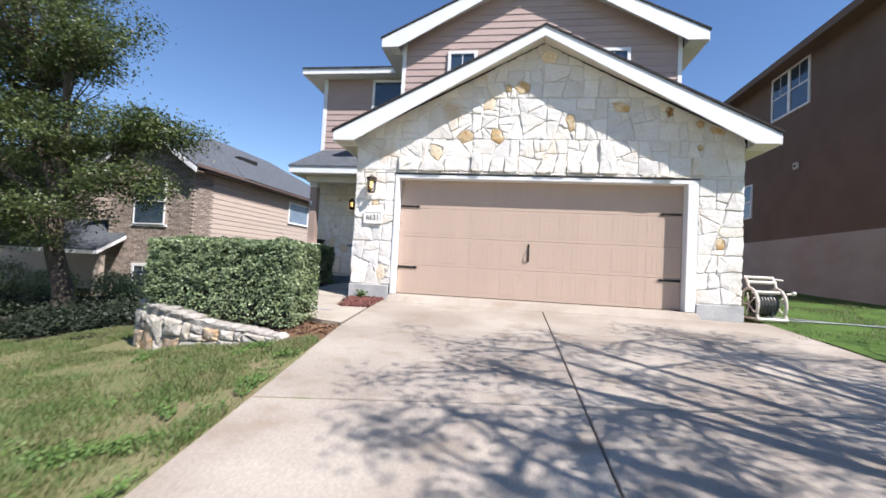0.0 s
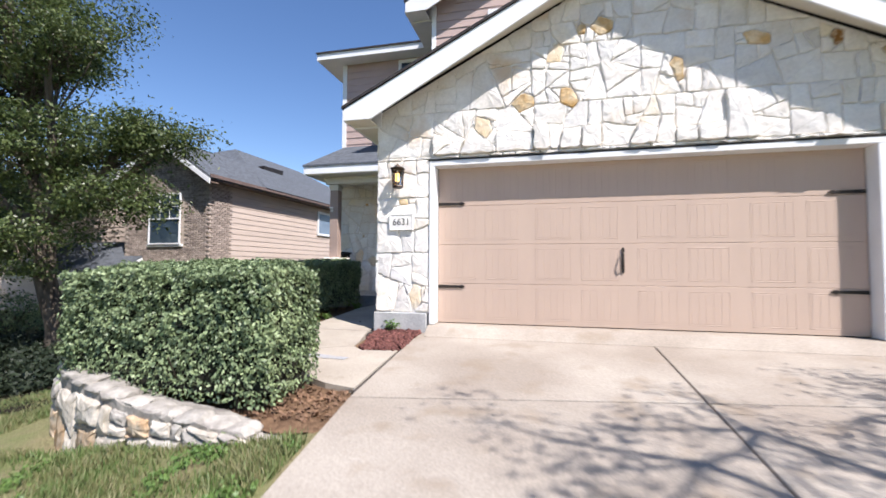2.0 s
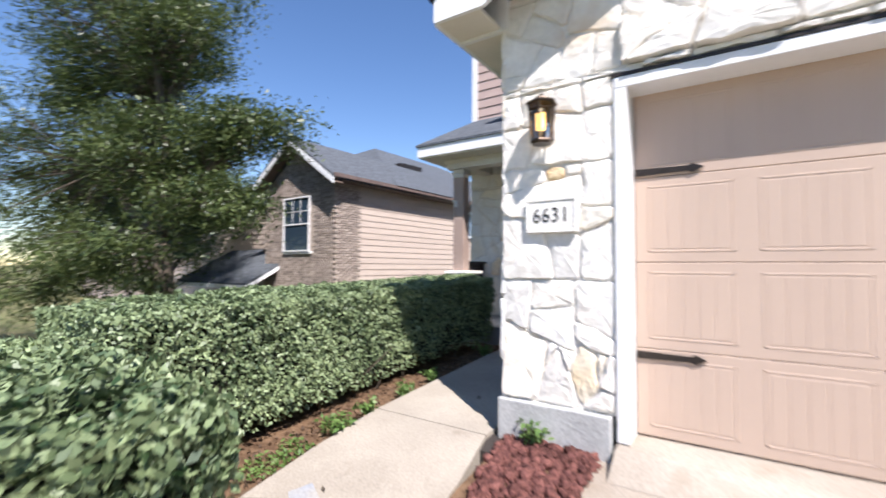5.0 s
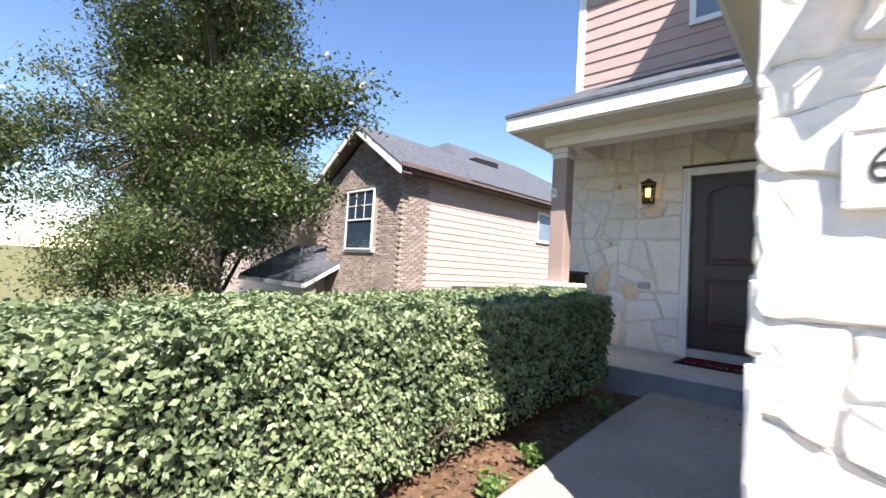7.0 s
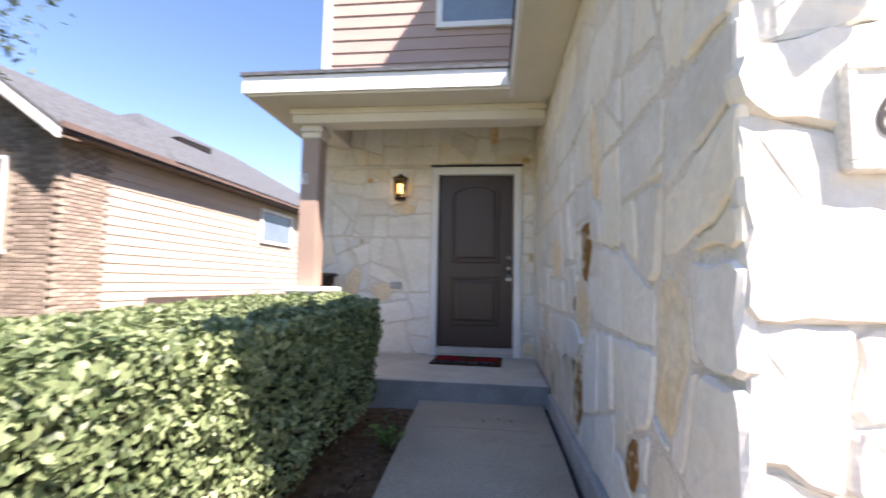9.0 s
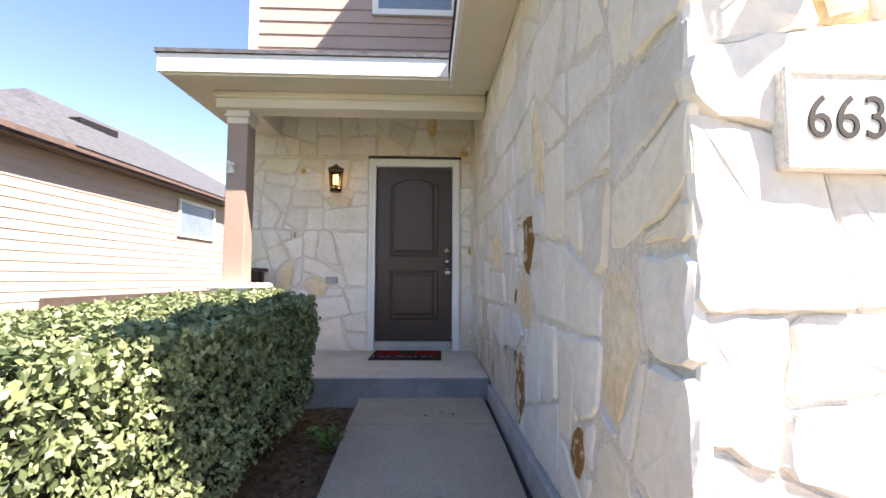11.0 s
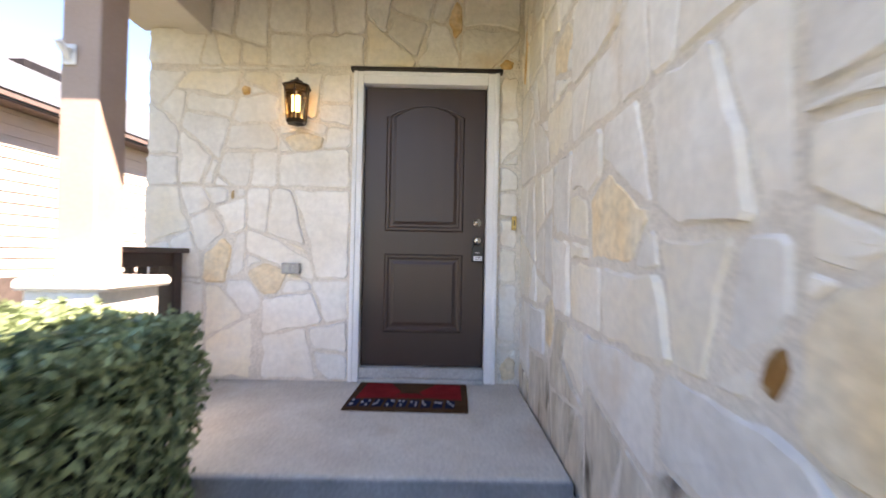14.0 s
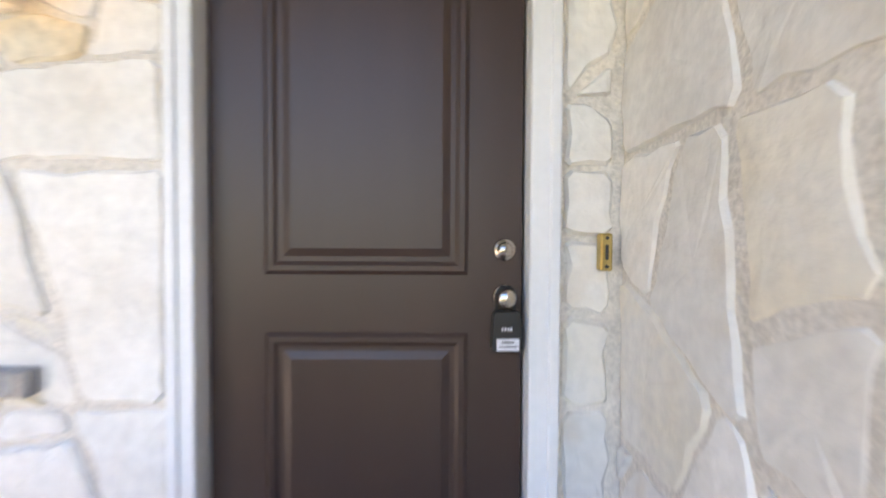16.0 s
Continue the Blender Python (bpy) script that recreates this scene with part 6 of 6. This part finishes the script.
# ---- trees ----
def tree(name, base, height, spread, seed, label, leaf_n, material, leaf_len, lean=(0, 0), start=0.28, leaf_w=0.5, centre=None, radii=None, limbs=9, spread_leaf=0.22, reach=()):
    """A tapered trunk, crooked limbs and twigs, and leaves in loose clumps round the twig ends."""
    rng = np.random.default_rng(seed)
    t = thing(name, base, label, "tree")
    bt, bl = bmesh.new(), bmesh.new()
    B = Vector(base)
    top = B + Vector((lean[0], lean[1], height * 0.62))
    trunk = []
    for i in range(8):
        u = i / 7
        p = B.lerp(top, u) + Vector((noise.noise(Vector((seed, u * 3, 0))), noise.noise(Vector((seed, u * 3, 9))), 0)) * 0.25 * u
        trunk.append(p)
    tube(bt, trunk, height * 0.030, height * 0.014, 10)
    C = Vector(centre) if centre else B + Vector((lean[0], lean[1], height * 0.66))
    rad = Vector(radii) if radii else Vector((spread, spread, height * 0.34))
    tips = []
    for i in range(limbs + len(reach)):
        u = start + (1 - start) * ((i % limbs) + 0.5) / limbs
        p0 = trunk[min(int(u * 7), 7)]
        a = i * 2.4 + rng.uniform(-0.4, 0.4)
        el = rng.uniform(-0.3, 0.9)
        goal = C + Vector((math.cos(a) * rad.x * math.cos(el), math.sin(a) * rad.y * math.cos(el), math.sin(el) * rad.z)) * 0.85
        if i >= limbs:
            p0, goal = trunk[5], Vector(reach[i - limbs])
        pts = [p0]
        for k in range(1, 6):
            w = k / 5
            pts.append(p0.lerp(goal, w) + Vector(rng.normal(0, 0.12, 3)) * w + Vector((0, 0, math.sin(w * 3.14) * 0.25)))
        tube(bl, pts, height * 0.011, height * 0.003, 6)
        for k in range(2, 6):
            for j in range(4):
                d = Vector(rng.normal(0, 1, 3))
                d.z = d.z * 0.5 + 0.1
                d = d.normalized() * rng.uniform(0.35, 1.0) * min(rad.x, rad.y) * 0.42
                e = pts[k] + d
                mid = pts[k].lerp(e, 0.5) + Vector(rng.normal(0, 0.06, 3))
                tube(bl, [pts[k], mid, e], height * 0.0028, height * 0.0008, 4)
                tips += [e, mid.lerp(e, 0.5), e + Vector(rng.normal(0, 0.15, 3))]
    part("trunk", bt, M_BARK, t, "rough grey-brown trunk", True)
    tagged(part("branchwork", bl, M_BARK, t, "crooked grey-brown limbs"), kind="stuff")
    T = np.array([v[:] for v in tips])
    pick = rng.integers(0, len(T), leaf_n)
    P = T[pick] + rng.normal(0, 1, (leaf_n, 3)) * np.array([spread_leaf, spread_leaf, spread_leaf * 0.6])
    N = (P - np.array(C[:]))
    N = N / (np.linalg.norm(N, axis=1)[:, None] + 1e-6) * 0.5 + np.array([0, 0, 0.7])
    ob = hang(new("crown", leaves_mesh("crown", P, N, leaf_len, leaf_len * leaf_w, material, rng, 0.7)), t)
    tagged(ob, "small dark green leaves", kind="stuff")
    return t


def lobed_oak(name, base, fork, lobes, seed, label, material, leaf_len, per_tip):
    """An oak whose boughs each carry a lobe (centre, radii, twig ends) of leaf clumps, with sky between the lobes."""
    rng = np.random.default_rng(seed)
    t = thing(name, base, label, "tree")
    bt, bl = bmesh.new(), bmesh.new()
    B, K = Vector(base), Vector(fork)
    tube(bt, [B - Vector((0, 0, 0.2)), B, B.lerp(K, 0.3) + Vector((0.08, 0.05, 0)), B.lerp(K, 0.65) - Vector((0.07, 0.03, 0)), K], 0.26, 0.17, 12)
    part("trunk", bt, M_BARK, t, "rough grey-brown trunk", True)
    P, N = [], []
    for centre, radii, ends in lobes:
        C, R = Vector(centre), Vector(radii)
        bough = [K.lerp(C, w) + Vector(rng.normal(0, 0.10, 3)) + Vector((0, 0, 0.35 * math.sin(w * math.pi))) for w in (0.0, 0.25, 0.5, 0.75, 1.0)]
        bough[0] = K
        tube(bl, bough, 0.11, 0.045, 7)
        for k in range(ends):
            d = Vector(rng.normal(0, 1, 3)).normalized() * (0.35 + 0.65 * rng.random() ** 0.5)
            e = C + Vector((d.x * R.x, d.y * R.y, d.z * R.z)) * (1 + 0.25 * noise.noise(d * 2.0 + C))
            p0 = bough[int(rng.integers(2, 5))]
            mid = p0.lerp(e, 0.55) + Vector(rng.normal(0, 0.12, 3))
            tube(bl, [p0, mid, e], 0.022, 0.004, 4)
            n = int(per_tip * rng.uniform(0.6, 1.4))
            c = np.array(e) + rng.normal(0, 1, (n, 3)) * np.array([0.26, 0.26, 0.13])
            along = rng.random((n // 4, 1))
            c = np.concatenate([c, np.array(mid) * (1 - along) + np.array(e) * along + rng.normal(0, 0.09, (n // 4, 3))])
            P.append(c)
            N.append(np.tile(np.array(d) * 0.4 + np.array([0, 0, 0.8]), (len(c), 1)))
    tagged(part("branchwork", bl, M_BARK, t, "crooked grey-brown limbs"), kind="stuff")
    ob = hang(new("crown", leaves_mesh("crown", np.concatenate(P), np.concatenate(N), leaf_len, leaf_len * 0.48, material, rng, 0.7)), t)
    tagged(ob, "small dark green leaves", kind="stuff")
    return t


lobed_oak("live_oak", (-9.9, 9.3, -1.4), (-9.9, 9.0, 1.5), [
    ((-11.2, 8.9, 6.4), (2.8, 2.1, 1.6), 140), ((-9.3, 8.8, 5.3), (1.0, 0.9, 0.7), 30), ((-7.7, 9.4, 3.45), (1.15, 0.7, 0.42), 34), ((-9.9, 8.8, 3.2), (1.9, 1.2, 0.85), 58),
    ((-11.3, 8.8, 4.5), (1.5, 1.2, 0.8), 45), ((-8.0, 8.9, 2.0), (0.95, 0.8, 0.5), 20), ((-10.4, 8.6, 1.3), (2.0, 1.2, 0.7), 30), ((-13.6, 8.6, 3.6), (2.3, 2.0, 2.6), 90), ((-12.6, 8.2, 0.7), (1.7, 1.4, 0.9), 40)],
    7, "dark green live oak beside the neighbouring drive", M_LEAF_TREE, 0.085, 165)
tree("live_oak", (-16.5, 11.5, -1.5), 7.5, 3.4, 19, "dark green live oak farther along the street", 50000, M_LEAF_TREE, 0.11, (-0.5, 0.2), 0.15, limbs=18, spread_leaf=0.35)
tree("live_oak", (-15.5, 4.5, -1.5), 6.5, 3.2, 23, "dark green live oak farther along the street", 40000, M_LEAF_TREE, 0.11, (-0.3, 0.2), 0.15, limbs=16, spread_leaf=0.35)
tree("street_oak", (8.6, -1.6, -0.7), 8.5, 3.4, 15, "sparse oak at the street that shades the drive", 56000, M_LEAF_TREE, 0.075, (-1.2, 1.2), 0.3,
     centre=(7.3, 0.9, 5.2), radii=(3.8, 3.0, 2.0), limbs=30, spread_leaf=0.16)

# a dark shrub row by the neighbouring wall
rngs = np.random.default_rng(77)
for k, (x, y, r) in enumerate(((-10.6, 11.4, 0.55), (-9.6, 11.2, 0.6), (-12.0, 10.9, 0.6), (-13.4, 10.6, 0.7))):
    z0 = ground_z(x, y)
    t = thing("shrub", (x, y, z0), "rounded dark shrub by the neighbouring house", "shrub", "shrubs by the brick house")
    bm = bmesh.new()
    for j in range(9):
        a = j * 0.7
        tube(bm, [(x, y, z0 - 0.05), (x + math.cos(a) * r * 0.6, y + math.sin(a) * r * 0.6, z0 + r)], 0.02, 0.006, 5)
    part("stems", bm, M_TWIG, t)
    d = rngs.normal(0, 1, (2600, 3))
    d /= np.linalg.norm(d, axis=1)[:, None]
    P = np.array([x, y, z0 + r * 0.75]) + d * r * rngs.uniform(0.6, 1.05, (2600, 1)) * np.array([1.1, 1.0, 0.8])
    hang(tagged(new("leaves", leaves_mesh("leaves", P, d, 0.07, 0.035, M_LEAF_HEDGE, rngs, 0.6)), kind="stuff"), t)

# low leaves added under the oak, coloured near-black in place of its shade
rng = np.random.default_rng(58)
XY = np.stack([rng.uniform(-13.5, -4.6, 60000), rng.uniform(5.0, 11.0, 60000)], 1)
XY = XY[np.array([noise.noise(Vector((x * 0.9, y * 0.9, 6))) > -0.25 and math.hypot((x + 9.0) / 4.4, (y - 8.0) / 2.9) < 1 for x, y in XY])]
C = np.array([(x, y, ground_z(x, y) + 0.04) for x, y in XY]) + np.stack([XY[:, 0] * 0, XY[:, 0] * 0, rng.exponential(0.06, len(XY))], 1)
tagged(new("oak_shade_leaves", leaves_mesh("oak_shade_leaves", C, np.tile((0, 0, 1.0), (len(C), 1)), 0.08, 0.045, leaf_mat("oak_shade_leaf", (0.007, 0.014, 0.005), (0.022, 0.034, 0.013), 0.6, 0.1), rng, 0.6)), "added low leaves coloured near-black as shade under the oak", "ground cover", "", "stuff")

# ---- grass blades ----
def grass(name, region, n, seed, h, label, z_add=0.0, keep=None):
    rng = np.random.default_rng(seed)
    x0, x1, y0, y1 = region
    X, Y = rng.uniform(x0, x1, n), rng.uniform(y0, y1, n)
    clump = np.array([noise.noise(Vector((x * 1.4, y * 1.4, seed))) for x, y in zip(X, Y)])
    ok = rng.random(n) < np.clip(0.5 + clump * 1.5 + 0.35 * np.array([noise.noise(Vector((x * 5, y * 5, seed + 3))) for x, y in zip(X, Y)]), 0.06, 1)
    if keep:
        ok &= np.array([keep(x, y) for x, y in zip(X, Y)])
    X, Y, clump = X[ok], Y[ok], clump[ok]
    n = len(X)
    Z = np.array([ground_z(x, y) for x, y in zip(X, Y)]) + z_add
    a, H = rng.uniform(0, 6.28, n), h * rng.uniform(0.5, 1.2, n) * (1 + clump * 0.8)
    dx, dy = np.cos(a), np.sin(a)
    lx, ly = rng.normal(0, 0.5, n) * H, rng.normal(0, 0.5, n) * H
    w = 0.0055
    P = np.stack([np.stack([X - dx * w, Y - dy * w, Z - 0.01], 1), np.stack([X + dx * w, Y + dy * w, Z - 0.01], 1),
                  np.stack([X + lx + dx * w * 0.3, Y + ly + dy * w * 0.3, Z + H], 1), np.stack([X + lx - dx * w * 0.3, Y + ly - dy * w * 0.3, Z + H], 1)], 1).reshape(-1, 3)
    return tagged(new(name, raw_mesh(name, P, np.arange(n * 4).reshape(-1, 4), M_GRASS)), label, "grass", "", "stuff")


rng = np.random.default_rng(61)
XY = np.stack([rng.uniform(-3.4, -0.3, 60000), rng.uniform(0.9, 4.5, 60000)], 1)
XY = np.array([(x, y) for x, y in XY if 0.03 < drive_l(y) - x < 1.9 and noise.noise(Vector((x * 2.6, y * 2.6, 8))) + 0.5 * noise.noise(Vector((x * 7, y * 7, 2))) > 0.16 + 0.22 * (drive_l(y) - x)])
C = np.array([(x, y, ground_z(x, y) + 0.02) for x, y in XY]) + np.stack([XY[:, 0] * 0, XY[:, 0] * 0, rng.exponential(0.012, len(XY))], 1)
tagged(new("lawn_weeds", leaves_mesh("lawn_weeds", C, np.tile((0, 0, 1.0), (len(C), 1)), 0.028, 0.016, M_WEED, rng, 0.5)), "bright green broadleaf weeds in the lawn", "weeds", "", "stuff")
grass("lawn_grass", (-9.0, -0.6, 0.6, 6.2), 420000, 2, 0.046, "short patchy green and straw grass", keep=lambda x, y: (y < 4.58 or x < -4.35) and x < drive_l(y) - 0.02)
grass("side_grass", (4.75, 9.5, 6.5, 13.0), 30000, 6, 0.035, "short green grass between the houses", 0.03)

# ---- stone veneer, last ----
rng = np.random.default_rng(31)
region = [(SX + 0.005, 0.15), (STONE_R - 0.005, 0.15), (STONE_R - 0.005, 2.82), (MID, 4.52), (SX + 0.005, 2.82)]
hole = (DOOR_L - 0.005, DOOR_R + 0.005, -1.0, DOOR_TOP + 0.012)
special = [(0.02, 2.85, 0.27, 0.22, 10, "gold"), (0.57, 2.87, 0.20, 0.26, 30, "gold"), (0.98, 3.74, 0.25, 0.22, 0, "gold"), (0.74, 3.72, 0.12, 0.13, 0, "gold"),
           (0.42, 3.43, 0.18, 0.26, -20, "pale"), (1.82, 3.11, 0.17, 0.28, 5, "gold"), (2.65, 3.38, 0.30, 0.16, -15, "gold"), (3.42, 3.30, 0.13, 0.18, 0, "brown"),
           (3.9, 3.10, 0.15, 0.13, 0, "gold"), (4.2, 3.0, 0.28, 0.16, -10, "gold"), (1.43, 4.28, 0.26, 0.24, 0, "pale"), (-0.50, 2.58, 0.20, 0.30, 25, "pale"),
           (4.25, 1.12, 0.13, 0.2, 0, "gold"), (-1.40, 0.36, 0.16, 0.34, 0, "pale"), (-1.58, 1.62, 0.13, 0.11, 0, "gold"), (3.92, 2.70, 0.1, 0.1, 0, "gold")]
veneer(wall_front, stone_cells(region, [hole], 0.285, rng, 0.004, special), lambda u, v, h: Vector((u, BACK - h, v)), rng, (0.010, 0.025), 0.06, (DOOR_L, DOOR_R, DOOR_TOP + 0.06))
rng = np.random.default_rng(32)
region = [(GY - 0.012, 0.115), (EY + 0.01, 0.115), (EY + 0.01, 3.04), (GY - 0.012, 3.04)]
special = [(9.20, 1.20, 0.27, 0.34, 12, "brown"), (9.42, 0.38, 0.26, 0.48, 18, "brown"), (9.53, 0.90, 0.07, 0.12, 15, "brown"), (8.43, 0.38, 0.14, 0.24, 20, "brown"),
           (10.27, 1.22, 0.50, 0.33, -4, "pale"), (9.30, 0.90, 0.36, 0.34, 0, "pale"), (8.07, 0.85, 0.24, 0.50, 10, "pale"), (11.1, 0.76, 0.20, 0.30, 10, "pale"),
           (8.97, 1.66, 0.22, 0.48, -10, "pale"), (11.86, 2.55, 0.12, 0.45, 0, "gold"), (10.9, 2.1, 0.3, 0.25, 0, "pale")]
veneer(wall_side, stone_cells(region, [(GY - 0.1, 10.64, 2.76, 4.0)], 0.365, rng, 0.0105, special), lambda u, v, h: Vector((SX + 0.02 - h, u, v)), rng, (0.014, 0.026), 0.28, None, True, (9.5, 11.95, 0.62))
rng = np.random.default_rng(33)
region = [(-4.70, 0.172), (SX - 0.02, 0.172), (SX - 0.02, 3.04), (-4.70, 3.04)]
hole = (ED_L - 0.01, ED_R + 0.01, -1.0, ED_TOP + 0.02)
special = [(-4.16, 1.0, 0.20, 0.36, -12, "pale"), (-3.80, 0.90, 0.30, 0.22, 0, "pale"), (-2.03, 0.27, 0.14, 0.18, 0, "pale"), (-2.46, 2.82, 0.11, 0.26, 0, "gold"),
           (-4.06, 1.50, 0.05, 0.10, 0, "gold"), (-3.98, 2.27, 0.08, 0.08, 0, "gold"), (-3.55, 1.90, 0.30, 0.14, 0, "pale"), (-2.08, 2.50, 0.12, 0.10, 0, "gold")]
veneer(wall_entry, stone_cells(region, [hole], 0.325, rng, 0.008, special), lambda u, v, h: Vector((u, WB - h, v)), rng, (0.014, 0.030), 0.24, None, True)
